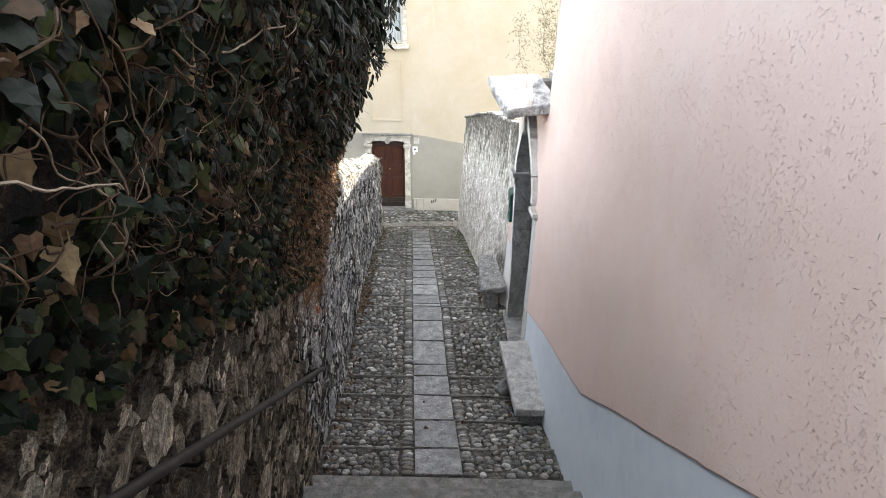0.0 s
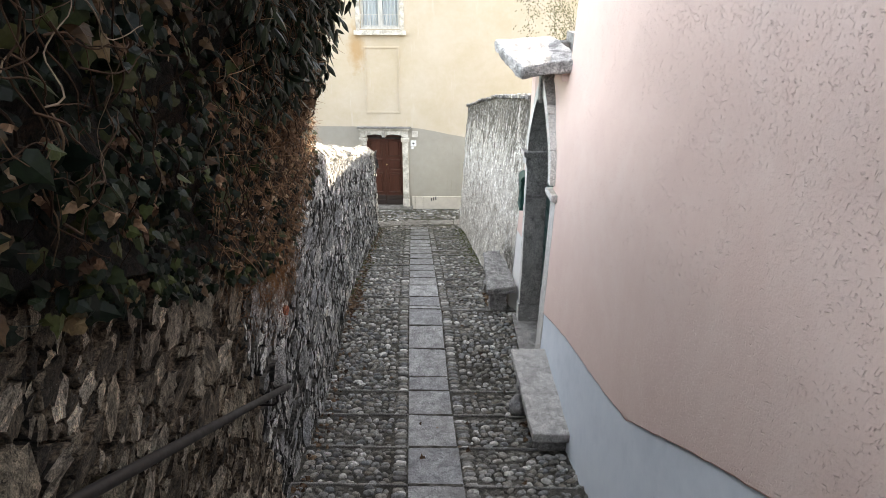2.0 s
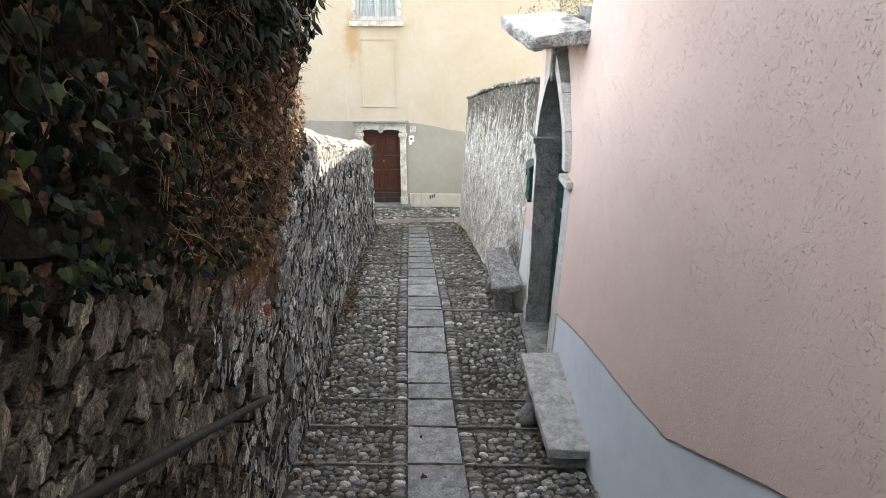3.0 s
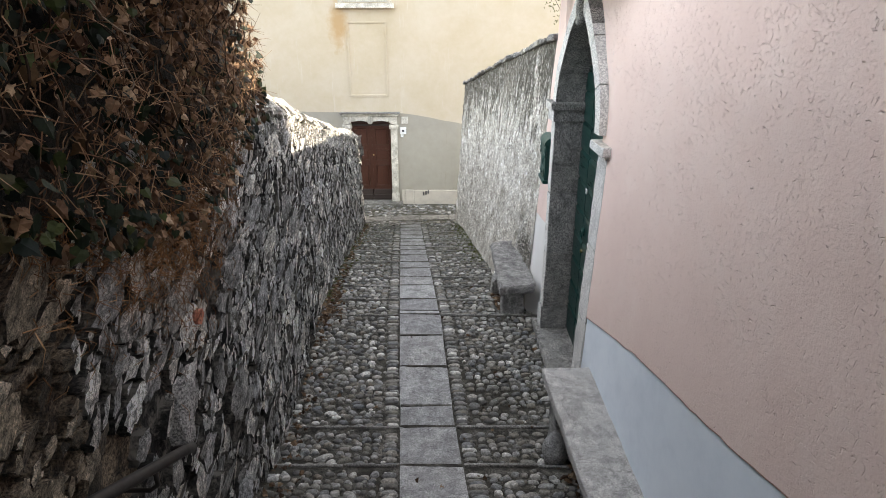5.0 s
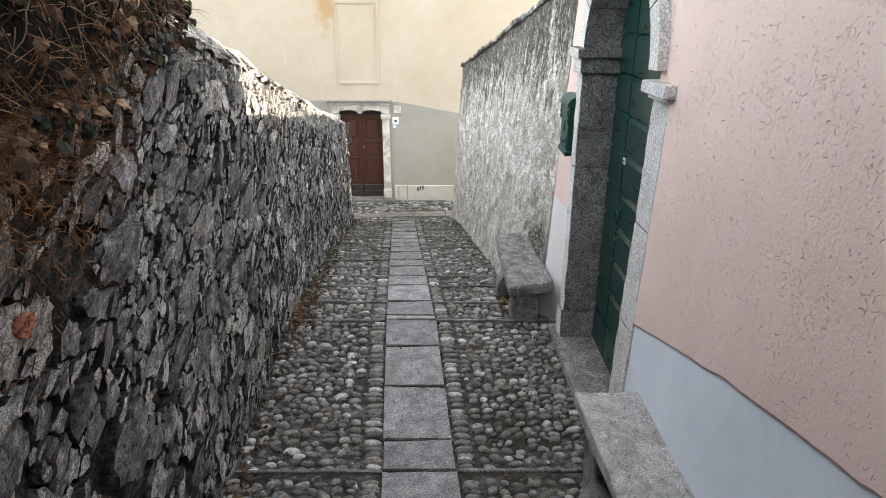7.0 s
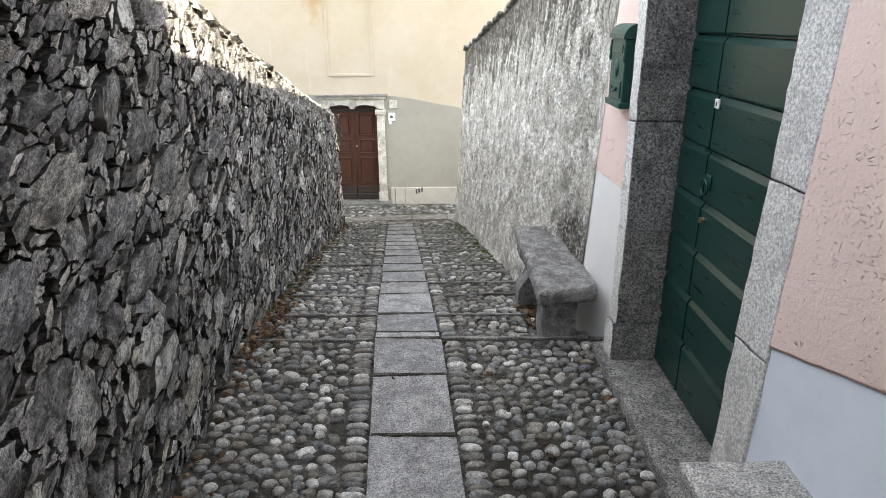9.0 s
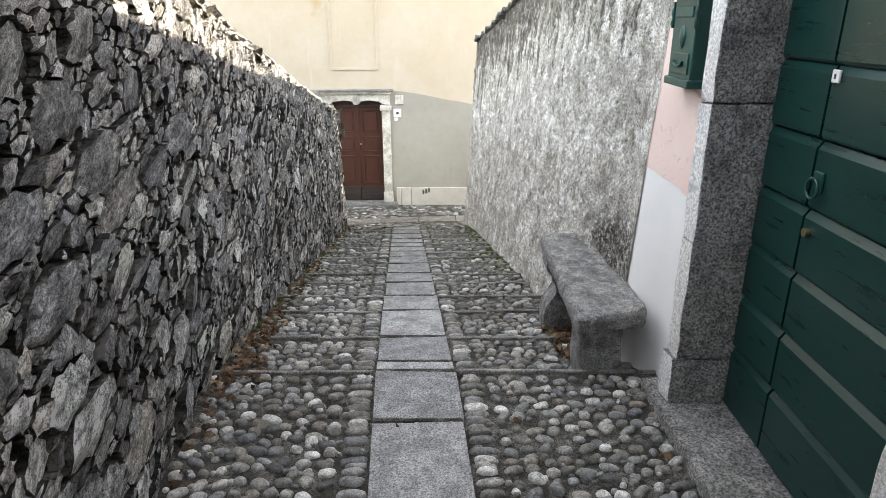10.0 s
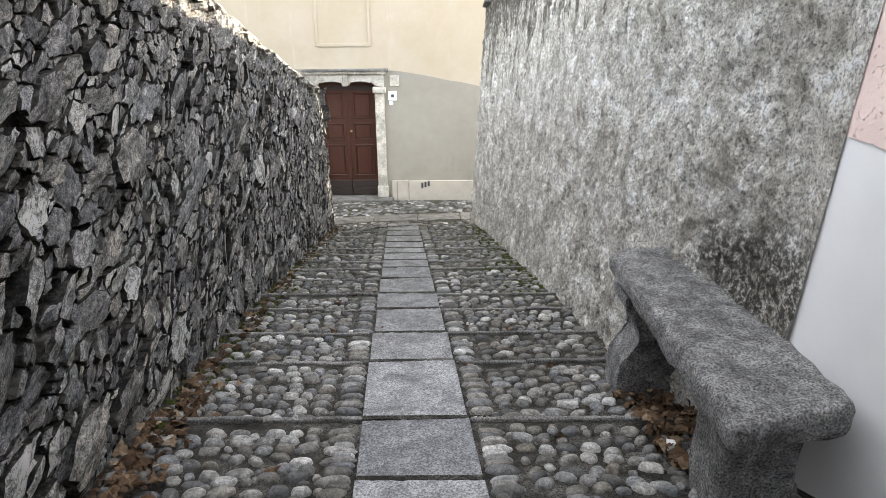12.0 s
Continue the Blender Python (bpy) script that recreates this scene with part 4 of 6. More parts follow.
for x0, x1 in ((FX0, WX0), (WX1, FX1)):
    sheet_rect("plaster", x0, x1, grey_top, FZ1, M_YELLOW)
sheet_rect("plaster", WX0, WX1, grey_top, WZ0, M_YELLOW)
sheet_rect("plaster", WX0, WX1, WZ1, FZ1, M_YELLOW)
sheet_rect("dado", FX0, DX0, FZ0, grey_top, M_GREY, label="grey plaster dado")
sheet_rect("dado", DX1, FX1, FZ0, grey_top, M_GREY, label="grey plaster dado")
sheet_rect("dado", DX0, DX1, DZ1, grey_top, M_GREY, label="grey plaster dado")
bm = bmesh.new()
for lo, hi in (((FX0, FACADE_Y + 0.4, FZ0), (FX1, FACADE_Y + 7, FZ1)),
               ((DX0 - 0.3, FACADE_Y + 0.02, DZ0 - 0.3), (DX0, FACADE_Y + 0.42, DZ1 + 0.2)), ((DX1, FACADE_Y + 0.02, DZ0 - 0.3), (DX1 + 0.3, FACADE_Y + 0.42, DZ1 + 0.2)),
               ((DX0, FACADE_Y + 0.02, DZ1), (DX1, FACADE_Y + 0.42, DZ1 + 0.2)),
               ((WX0 - 0.3, FACADE_Y + 0.02, WZ0), (WX0, FACADE_Y + 0.42, WZ1)), ((WX1, FACADE_Y + 0.02, WZ0), (WX1 + 0.3, FACADE_Y + 0.42, WZ1)),
               ((WX0, FACADE_Y + 0.02, WZ0 - 0.2), (WX1, FACADE_Y + 0.42, WZ0)), ((WX0, FACADE_Y + 0.02, WZ1), (WX1, FACADE_Y + 0.42, WZ1 + 0.2)),
               ((FX0, FACADE_Y + 0.02, FZ0), (FX0 + 0.3, FACADE_Y + 0.42, FZ1)), ((FX1 - 0.3, FACADE_Y + 0.02, FZ0), (FX1, FACADE_Y + 0.42, FZ1))):
    box(bm, lo, hi)
part("body", bm, M_YELLOW, yellow)
bm = bmesh.new()
box(bm, (FX0 - 0.3, FACADE_Y - 0.5, FZ1), (FX1 + 0.3, FACADE_Y + 7.3, FZ1 + 0.2), 0.02)
part("roof", bm, M_KERB, yellow, "grey eaves")
# raised outline of the blind panel
for lo, hi in (((PX0 - 0.025, 0, PZ0 - 0.025), (PX0 + 0.025, 0, PZ1 + 0.025)), ((PX1 - 0.025, 0, PZ0 - 0.025), (PX1 + 0.025, 0, PZ1 + 0.025)),
               ((PX0 + 0.025, 0, PZ1 - 0.025), (PX1 - 0.025, 0, PZ1 + 0.025)), ((PX0 + 0.025, 0, PZ0 - 0.035), (PX1 - 0.025, 0, PZ0 + 0.025))):
    bm = bmesh.new()
    box(bm, (lo[0], FACADE_Y - 0.022, lo[2]), (hi[0], FACADE_Y + 0.02, hi[2]), 0.004)
    part("panel_moulding", bm, M_YELLOW, yellow)
# plinth blocks along the foot of the wall
x = -1.22
rng = random.Random(3)
for w in (0.10, 0.22, 1.28, 0.9, 1.1, 1.2, 1.0):
    zt = -4.785 - 0.025 * max(0, x + 1.2)
    part("plinth_block", rough_block((x + 0.004, FACADE_Y - 0.035, zt - 0.6 - 0.1 * max(0, x)), (x + w - 0.004, FACADE_Y + 0.02, zt), 0.2, 0.006, 0.01, None, x), M_BASE, yellow)
    x += w
x = -2.75
for w in (0.9, 1.0, 1.1, 1.0):
    part("plinth_block", rough_block((x - w + 0.004, FACADE_Y - 0.035, -5.6), (x - 0.004, FACADE_Y + 0.02, -4.78), 0.2, 0.006, 0.01, None, x), M_BASE, yellow)
    x -= w

# walls that close the alley behind the camera and the street's two ends
for nm, lo, hi in (("wall_back", (-6.5, -5.8, -3), (6.5, -5.5, 3.6)), ("wall_street_west", (-12.3, 16.2, -6.2), (-12.0, FACADE_Y, 2.0))):
    tagged(part(nm, box(bmesh.new(), lo, hi, 0.02), M_GREY), "plain grey rendered wall closing the lane", "wall", kind="structure")

# ---- paving: slabs, edging stones, cobbles ----
rng = random.Random(21)
HALF = 0.216
SLAB_JOINTS = [4.43, 4.868, 5.475, 6.132, 6.71, 7.05, 7.64, 8.20, 8.66, 8.86, 9.30, 9.97, 10.46, 11.01, 11.46, 12.0, 12.46, 12.85, 13.25, 13.61, 14.07, 14.59, 15.08, 15.88]
for a, b in zip(SLAB_JOINTS, SLAB_JOINTS[1:]):
    lead = 0.02 if any(abs(a - r) < 0.01 for r in RISERS) else 0.010
    a2, b2 = a + lead, b - (0.030 if any(abs(b - r) < 0.01 for r in RISERS) else 0.010)
    za, zb = ground_z(a + 0.01), ground_z(b - 0.01)
    w0, w1 = HALF + rng.uniform(-0.005, 0.004), HALF + rng.uniform(-0.005, 0.004)
    tip = rng.uniform(-0.006, 0.006)

    def lay(c, a=a, b=b, za=za, zb=zb, w0=w0, w1=w1, tip=tip):
        w = w0 if c.x < 0 else w1
        return (slab_x(c.y) + c.x * w, c.y, za + (zb - za) * (c.y - a) / (b - a) + c.z + tip * c.x)
    part("slab", rough_block((-1, a2, -0.06), (1, b2, 0.017 + rng.uniform(-0.003, 0.004)), 0.07, 0.0045, 0.008, lay, a * 3, 9), M_SLAB, ground)
    if a > 4.5:      # dark earth packed into the joint
        part("joint_filling", box(bmesh.new(), (slab_x(a) - HALF + 0.006, a - (0.0305 if lead > 0.015 else 0.0105), za - 0.08), (slab_x(a) + HALF - 0.006, a + (-0.008 if lead > 0.015 else lead + 0.001), (ground_z(a - 0.02) if lead > 0.015 else za) + 0.0205)), M_BED, ground)

for r in RISERS[1:]:
    for x0, x1 in ((left_x(r) - 0.05, slab_x(r) - HALF), (slab_x(r) - HALF, slab_x(r) + HALF), (slab_x(r) + HALF, 1.1)):
        x = x0
        while x < x1 - 0.02:
            L = min(x1 - x, rng.uniform(0.35, 0.75))
            z = ground_z(r - 0.01)
            o = rng.uniform(-0.006, 0.006)
            part("edging_stone", rough_block((x + 0.003, r - 0.011 + o, z - 0.12), (x + L - 0.003, r + 0.011 + o, z + 0.006 + rng.uniform(-0.006, 0.006)), 0.14, 0.006, 0.008, None, x * 5 + r), M_KERB, ground)
            x += L

COBBLES = []
for k in range(9):
    verts, faces, n = [], [], 10
    e = rng.uniform(2.2, 3.2)
    for ring, (s, h) in enumerate(((1.0, 0.0), (0.95, 0.45), (0.75, 0.83), (0.4, 0.98))):
        for i in range(n):
            t = 2 * math.pi * i / n
            c, d = math.cos(t), math.sin(t)
            q = (abs(c) ** e + abs(d) ** e) ** (-1 / e)
            q *= 1 + 0.24 * noise.noise(Vector((c * 1.3 + k * 5, d * 1.3, 0)))
            verts.append((c * q * s, d * q * s, h + 0.07 * noise.noise(Vector((c * s * 2 + k * 3, d * s * 2, h)))))
    verts.append((0, 0, 1.0))
    for ring in range(3):
        faces += [(ring * n + i, ring * n + (i + 1) % n, (ring + 1) * n + (i + 1) % n, (ring + 1) * n + i) for i in range(n)]
    faces += [(3 * n + i, 3 * n + (i + 1) % n, 4 * n) for i in range(n)]
    me = bpy.data.meshes.new("cobble")
    me.from_pydata(verts, [], faces)
    me.materials.append(M_COBBLE)
    me.polygons.foreach_set("use_smooth", [True] * len(me.polygons))
    COBBLES.append((me, verts, faces))

spots = []      # x, y, half length, half width, turn


def right_limit(y):
    if y < 5.4:
        return pink_x(y) - 0.03
    if y < 6.95:
        return pink_x(y) - 0.06
    if y < 8.5:
        return 0.86
    if y < 9.1:
        return 0.84
    return right_x(y, ground_z(y)) - 0.04


for a, b in zip(RISERS, RISERS[1:]):
    y = a + 0.06
    first = True
    while y < b - 0.055:
        near = y < 10.2
        step = rng.uniform(0.058, 0.069) if not first else rng.uniform(0.082, 0.092)
        for side in (-1, 1):
            x0 = slab_x(y) + side * HALF
            lim = left_x(y) + 0.06 if side < 0 else right_limit(y)
            x = x0 + side * 0.07
            hl = rng.uniform(0.048, 0.066)
            spots.append((x, y + rng.uniform(-0.006, 0.006), hl, rng.uniform(0.021, 0.031), rng.uniform(-0.08, 0.08)))
            x += side * (hl + 0.012)
            while (x - lim) * side < -0.03:
                l, w = (rng.uniform(0.024, 0.046), rng.uniform(0.020, 0.029)) if not first else (rng.uniform(0.03, 0.048), rng.uniform(0.034, 0.043))
                if rng.random() < 0.12:
                    l, w = l * 0.7, w * 0.8
                elif rng.random() < 0.08:
                    l, w = l * 1.25, w * 1.2
                x += side * (l + rng.uniform(0.003, 0.018))
                yy = y + rng.uniform(-0.024, 0.024) + 0.012 * math.sin(x * 9 + y * 3)
                if rng.random() > 0.03 and a + 0.04 < yy < b - 0.04:
                    spots.append((x, yy, l, w, rng.gauss(0.05, 0.34)))
                x += side * l
        if rng.random() < 0.35:      # alongside the slabs small stones go in twice as closely
            for side in (-1, 1):
                spots.append((slab_x(y) + side * (HALF + 0.06), y + step * 0.5, rng.uniform(0.04, 0.05), 0.02, 0.0))
        y += step
        first = False
# the strip of cobbles along the street
for i in range(900):
    x, y = rng.uniform(-2.6, 1.3), rng.uniform(16.0, 18.7)
    if 16.45 < y + 0.10 * x * x < 17.15:
        continue
    spots.append((x, y, rng.uniform(0.035, 0.055), rng.uniform(0.03, 0.042), rng.uniform(-0.5, 0.5)))

for _ in range(1900):      # pebbles wedged between
    y = rng.uniform(4.45, 15.8)
    if min(abs(y - r) for r in RISERS) < 0.05:
        continue
    side = rng.choice((-1, 1))
    a, b = (left_x(y) + 0.05, slab_x(y) - HALF - 0.02) if side < 0 else (slab_x(y) + HALF + 0.02, right_limit(y))
    spots.append((rng.uniform(a, b), y, rng.uniform(0.012, 0.022), rng.uniform(0.010, 0.016), rng.uniform(-0.6, 0.6)))
jv, jf, count = [], [], 0
for x, y, l, w, t in spots:
    if y < 15.9 and (x < left_x(y) + 0.02):
        continue
    k = rng.randrange(len(COBBLES))
    h = rng.uniform(0.009, 0.020) if l > 0.023 else rng.uniform(0.005, 0.013)
    slope = (ground_z(y + 0.03) - ground_z(y - 0.03)) / 0.06
    slope = max(-0.3, min(0.05, slope))
    m4 = Matrix.Translation((x, y, ground_z(y) - 0.014)) @ Matrix.Rotation(math.atan(slope), 4, "X") @ Matrix.Rotation(t, 4, "Z") @ Matrix.Rotation(rng.uniform(-0.12, 0.12), 4, "Y") @ Matrix.Diagonal((l, w, h + 0.008, 1))
    if count < 300 and 8.7 < y < 10.2 and l > 0.03:
        ob = new("cobble", COBBLES[k][0])
        ob.matrix_basis = m4
        ob.parent = ground
        count += 1
    else:
        n0 = len(jv)
        jv += [m4 @ Vector(v) for v in COBBLES[k][1]]
        jf += [tuple(n0 + i for i in f) for f in COBBLES[k][2]]
tagged(mesh_ob("cobbles", jv, jf, M_COBBLE, ground, smooth=True), "grey-brown river cobbles laid in rows", kind="stuff")

# curved band of slabs at the street
for i in range(6):
    x0 = -2.7 + i * 0.68

    def arc(c):
        return (c.x, c.y - 0.10 * c.x * c.x, c.z + ground_z(min(18.7, c.y - 0.10 * c.x * c.x)))
    part("street_slab", rough_block((x0 + 0.005, 16.5, -0.06), (x0 + 0.67, 17.1, 0.008), 0.15, 0.003, 0.006, arc, i), M_STREET, ground)

# ---- stone benches ----


def bench_one():
    t = thing("stone_bench", "low grey granite slab bench against the pale blue dado", "bench", "stone benches")

    def sk(c):
        return (c.x + (6.15 - c.y) * 0.07, c.y, c.z + (c.y - 6.05) * 0.06)
    part("seat", rough_block((0.675, 5.42, -2.70), (1.06, 6.68, -2.615), 0.05, 0.006, 0.012, sk, 2), M_SEAT, t)
    part("near_support", rough_block((0.78, 5.47, -3.0), (1.07, 5.68, -2.70), 0.06, 0.008, 0.02, None, 5), M_BENCH, t, "dark block support")
    part("far_support", rough_block((0.70, 6.36, -3.3), (1.05, 6.6, -2.66), 0.06, 0.008, 0.02, None, 6), M_BENCH, t, "dark block support")
    return t


def bench_two():
    t = thing("stone_bench", "weathered grey granite bench with scrolled foot by the roughcast wall", "bench", "stone benches")

    def sk(c):
        return (c.x + (9.2 - c.y) * 0.0, c.y + (c.x - 0.65) * 0.25, c.z)
    bm = rough_block((0.485, 8.58, -2.92), (0.87, 9.88, -2.815), 0.028, 0.013, 0.025, sk, 9, 13)
    part("seat", bm, M_BENCH, t)
    part("near_support", rough_block((0.53, 8.66, -3.35), (0.76, 8.88, -2.91), 0.05, 0.010, 0.02, None, 11), M_BENCH, t, "plain block support")
    # scrolled far foot
    outline = [(0.50, -2.92), (0.49, -2.97), (0.53, -3.02), (0.57, -3.08), (0.575, -3.14), (0.54, -3.20), (0.50, -3.24), (0.49, -3.30), (0.49, -3.55), (0.80, -3.55), (0.80, -2.92)]
    bm = bmesh.new()
    a = [bm.verts.new((x, 9.56, z)) for x, z in outline]
    b = [bm.verts.new((x, 9.76, z)) for x, z in outline]
    bm.faces.new(a)
    bm.faces.new(list(reversed(b)))
    for i in range(len(a)):
        j = (i + 1) % len(a)
        bm.faces.new((a[j], a[i], b[i], b[j]))
    bmesh.ops.bevel(bm, geom=bm.edges[:], offset=0.008, segments=2, affect="EDGES")
    part("scroll_support", bm, M_BENCH, t, "pale scrolled foot")
    return t


bench_one()
bench_two()

# ---- portal of the pink house: threshold, jambs, arch, canopy ----
portal = thing("stone_portal", "arched grey granite doorway with moulded imposts", "doorway", kind="structure")
part("threshold", rough_block((0.845, 6.87, -3.3), (1.5, 8.52, THRESH), 0.08, 0.004, 0.012, lambda c: (c.x + (7.7 - c.y) * 0.02, c.y, c.z), 4), M_JAMB, portal)
J0, J1 = 7.06, 8.27       # clear opening


def jamb(y0, y1, z0, z1, proud=0.03, seed=0):
    proud -= 0.026 if y0 < 7.5 else 0.0
    lean = 0.035 if y0 < 7.5 else 0.0      # the near jamb follows the wall's lean
    x = pink_x((y0 + y1) / 2) - proud
    return rough_block((x, y0, z0), (1.19, y1, z1), 0.05, 0.006, 0.008, lambda c: (c.x + (0.06 * ((y0 + y1) / 2 - c.y) + lean * (c.z + 1.5)) * (1 if c.x < 1.1 else 0), c.y, c.z), seed)


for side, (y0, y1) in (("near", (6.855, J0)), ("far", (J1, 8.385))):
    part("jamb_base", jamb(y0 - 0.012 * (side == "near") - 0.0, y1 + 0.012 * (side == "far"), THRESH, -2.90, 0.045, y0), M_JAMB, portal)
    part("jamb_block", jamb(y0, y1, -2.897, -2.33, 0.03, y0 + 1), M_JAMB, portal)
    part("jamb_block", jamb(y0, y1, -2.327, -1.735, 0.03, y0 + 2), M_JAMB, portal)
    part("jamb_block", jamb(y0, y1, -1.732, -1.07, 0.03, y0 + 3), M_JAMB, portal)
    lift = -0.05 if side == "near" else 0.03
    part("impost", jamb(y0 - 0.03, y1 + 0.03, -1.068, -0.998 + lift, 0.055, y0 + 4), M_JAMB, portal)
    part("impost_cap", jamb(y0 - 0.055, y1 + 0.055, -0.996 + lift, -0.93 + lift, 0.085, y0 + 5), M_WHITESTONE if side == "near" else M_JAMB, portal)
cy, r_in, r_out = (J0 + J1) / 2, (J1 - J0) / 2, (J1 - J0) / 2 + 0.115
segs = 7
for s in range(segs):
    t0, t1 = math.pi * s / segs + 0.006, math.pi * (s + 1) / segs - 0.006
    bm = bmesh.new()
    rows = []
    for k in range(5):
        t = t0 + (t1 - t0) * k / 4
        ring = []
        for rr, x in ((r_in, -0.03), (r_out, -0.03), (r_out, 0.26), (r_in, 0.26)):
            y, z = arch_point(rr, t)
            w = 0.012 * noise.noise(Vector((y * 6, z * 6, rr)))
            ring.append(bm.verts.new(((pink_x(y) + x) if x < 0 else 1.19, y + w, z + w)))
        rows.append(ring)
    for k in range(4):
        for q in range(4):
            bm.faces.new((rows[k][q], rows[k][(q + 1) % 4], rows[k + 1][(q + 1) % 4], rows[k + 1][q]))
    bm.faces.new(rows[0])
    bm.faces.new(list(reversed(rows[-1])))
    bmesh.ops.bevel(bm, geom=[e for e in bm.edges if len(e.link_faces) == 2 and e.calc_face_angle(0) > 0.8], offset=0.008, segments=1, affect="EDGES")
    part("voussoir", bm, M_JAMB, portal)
for ob in portal.children:      # street fronts: smoother, sky light in the colour; reveals: rough, darkened for shade
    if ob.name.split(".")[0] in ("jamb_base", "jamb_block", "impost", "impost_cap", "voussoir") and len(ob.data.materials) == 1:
        ob.data.materials.append(M_JAMB_LIT)
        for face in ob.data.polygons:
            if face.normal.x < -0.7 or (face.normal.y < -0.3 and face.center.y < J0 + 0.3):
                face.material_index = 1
part("keystone", rough_block((0.90, cy - 0.075, -0.25), (1.15, cy + 0.075, 0.09), 0.05, 0.006, 0.012, lambda c: (c.x, cy + (c.y - cy) * (0.75 + 0.5 * (c.z + 0.4)), c.z), 3), M_JAMB, portal)

canopy = thing("door_canopy", "thick pale rough stone slab canopy over the arched doorway", "canopy")
bm = rough_block((0.60, 6.95, -0.06), (1.2, 8.85, 0.06), 0.045, 0.016, 0.03, None, 7, 5)
for v in bm.verts:
    y, x = v.co.y, v.co.x
    v.co.x = x + (0.03 if y < 7.1 else 0) * (x < 0.7) - 0.055 * (y - 7.0) * (1.2 - x) / 0.6
    v.co.z += 0.14 + 0.045 * (y - 7.0) + 0.09 * (x - 0.62) + 0.012 * noise.noise(Vector((x * 4, y * 2, 9)))
part("slab", bm, M_CANOPY, canopy, smooth=False)

# ---- green door ----
door = thing("green_door", "closed dark green double door of wide horizontal boards", "door")
GAP_Y = 7.915
BOARDS = [THRESH + 0.012, -2.822, -2.565, -2.31, -2.06, -1.81, -1.555, -1.30, -1.05, -0.795, -0.56, -0.33]
for nm, y0, y1 in (("narrow_leaf", GAP_Y + 0.004, J1 - 0.004), ("wide_leaf", J0 + 0.004, GAP_Y - 0.004)):
    leaf = part(nm, box(bmesh.new(), (1.165, y0, THRESH + 0.012), (1.19, y1, -0.34)), M_GREEN, door)
    for a, b in zip(BOARDS, BOARDS[1:]):
        bm = bmesh.new()
        # each board has a sloping upper lip that catches the light
        x0, x1 = 1.138, 1.166
        prof2 = [(x1, a + 0.003), (x0 + 0.006, a + 0.003), (x0, a + 0.012), (x0, b - 0.034), (x0 + 0.018, b - 0.006), (x1, b - 0.003)]
        p = [bm.verts.new((x, y0 + 0.003, z)) for x, z in prof2]
        q = [bm.verts.new((x, y1 - 0.003, z)) for x, z in prof2]
        bm.faces.new(p)
        bm.faces.new(list(reversed(q)))
        for i in range(6):
            j = (i + 1) % 6
            bm.faces.new((p[j], p[i], q[i], q[j]))
        part("board", bm, M_GREEN, leaf)
backing = part("rebate", box(bmesh.new(), (1.19, J0 - 0.02, THRESH), (1.24, J1 + 0.02, -0.3)), M_WOODDARK, door)
# ring handle, lock and bell plate
verts, faces = [], []
hy, hz = GAP_Y - 0.05, -1.955
tube(verts, faces, [(1.115, hy + 0.036 * math.sin(2 * math.pi * k / 20), hz - 0.02 + 0.036 * math.cos(2 * math.pi * k / 20)) for k in range(21)], 0.006, 6)
ring = mesh_ob("ring_handle", verts, faces, M_BOX, door, "green-painted ring handle", True)
part("handle_plate", box(bmesh.new(), (1.128, hy - 0.03, hz - 0.035), (1.1385, hy + 0.03, hz + 0.04), 0.004), M_BOX, door)
bm = bmesh.new()
bmesh.ops.create_cone(bm, cap_ends=True, segments=16, radius1=0.016, radius2=0.014, depth=0.02, matrix=pose(1.13, GAP_Y - 0.045, -2.14, 0, 90, 0))
part("lock_cylinder", bm, M_BRASS, door, "brass lock cylinder")
plate = part("name_plate", box(bmesh.new(), (1.128, GAP_Y - 0.055, -1.615), (1.1385, GAP_Y - 0.012, -1.572), 0.003), M_WHITE, door, "small white metal plate")
part("keyhole", box(bmesh.new(), (1.1255, GAP_Y - 0.038, -1.602), (1.128, GAP_Y - 0.03, -1.586)), M_DARK, plate)

# ---- letter box ----
mail = thing("letter_box", "dark green cast-metal letter box with relief on the wall", "letter box")
mx0, mx1, my0, my1, mz0, mz1 = 0.86, 0.955, 8.46, 8.73, -1.67, -1.33
part("body", box(bmesh.new(), (mx0, my0, mz0), (mx1, my1, mz1), 0.004), M_BOX, mail)
part("foot_moulding", box(bmesh.new(), (mx0 - 0.014, my0 - 0.014, mz0 - 0.022), (mx1, my1 + 0.014, mz0 + 0.012), 0.006, 2), M_BOX, mail)
bm = bmesh.new()
prof3 = [(mx1, mz1)] + [(mx0 - 0.018 + (mx1 - mx0 + 0.018) * (0.5 - 0.5 * math.cos(math.pi * k / 8)) * 0.9, mz1 + 0.075 * math.sin(math.pi / 2 * min(1, k / 5))) for k in range(9)]
p = [bm.verts.new((x, my0 - 0.012, z)) for x, z in prof3]
q = [bm.verts.new((x, my1 + 0.012, z)) for x, z in prof3]
bm.faces.new(p)
bm.faces.new(list(reversed(q)))
for i in range(len(p)):
    j = (i + 1) % len(p)
    bm.faces.new((p[j], p[i], q[i], q[j]))
part("hood", bm, M_BOX, mail)
part("flap", box(bmesh.new(), (mx0 - 0.008, my0 + 0.03, mz1 - 0.075), (mx0, my1 - 0.03, mz1 - 0.03), 0.003), M_BOX, mail)
part("lower_panel", box(bmesh.new(), (mx0 - 0.006, my0 + 0.03, mz0 + 0.03), (mx0, my1 - 0.03, mz0 + 0.12), 0.003), M_BOX, mail)
bm = bmesh.new()
bmesh.ops.create_uvsphere(bm, u_segments=12, v_segments=8, radius=1, matrix=Matrix.Translation((mx0, (my0 + my1) / 2, -1.485)) @ Matrix.Diagonal((0.012, 0.035, 0.05, 1)))
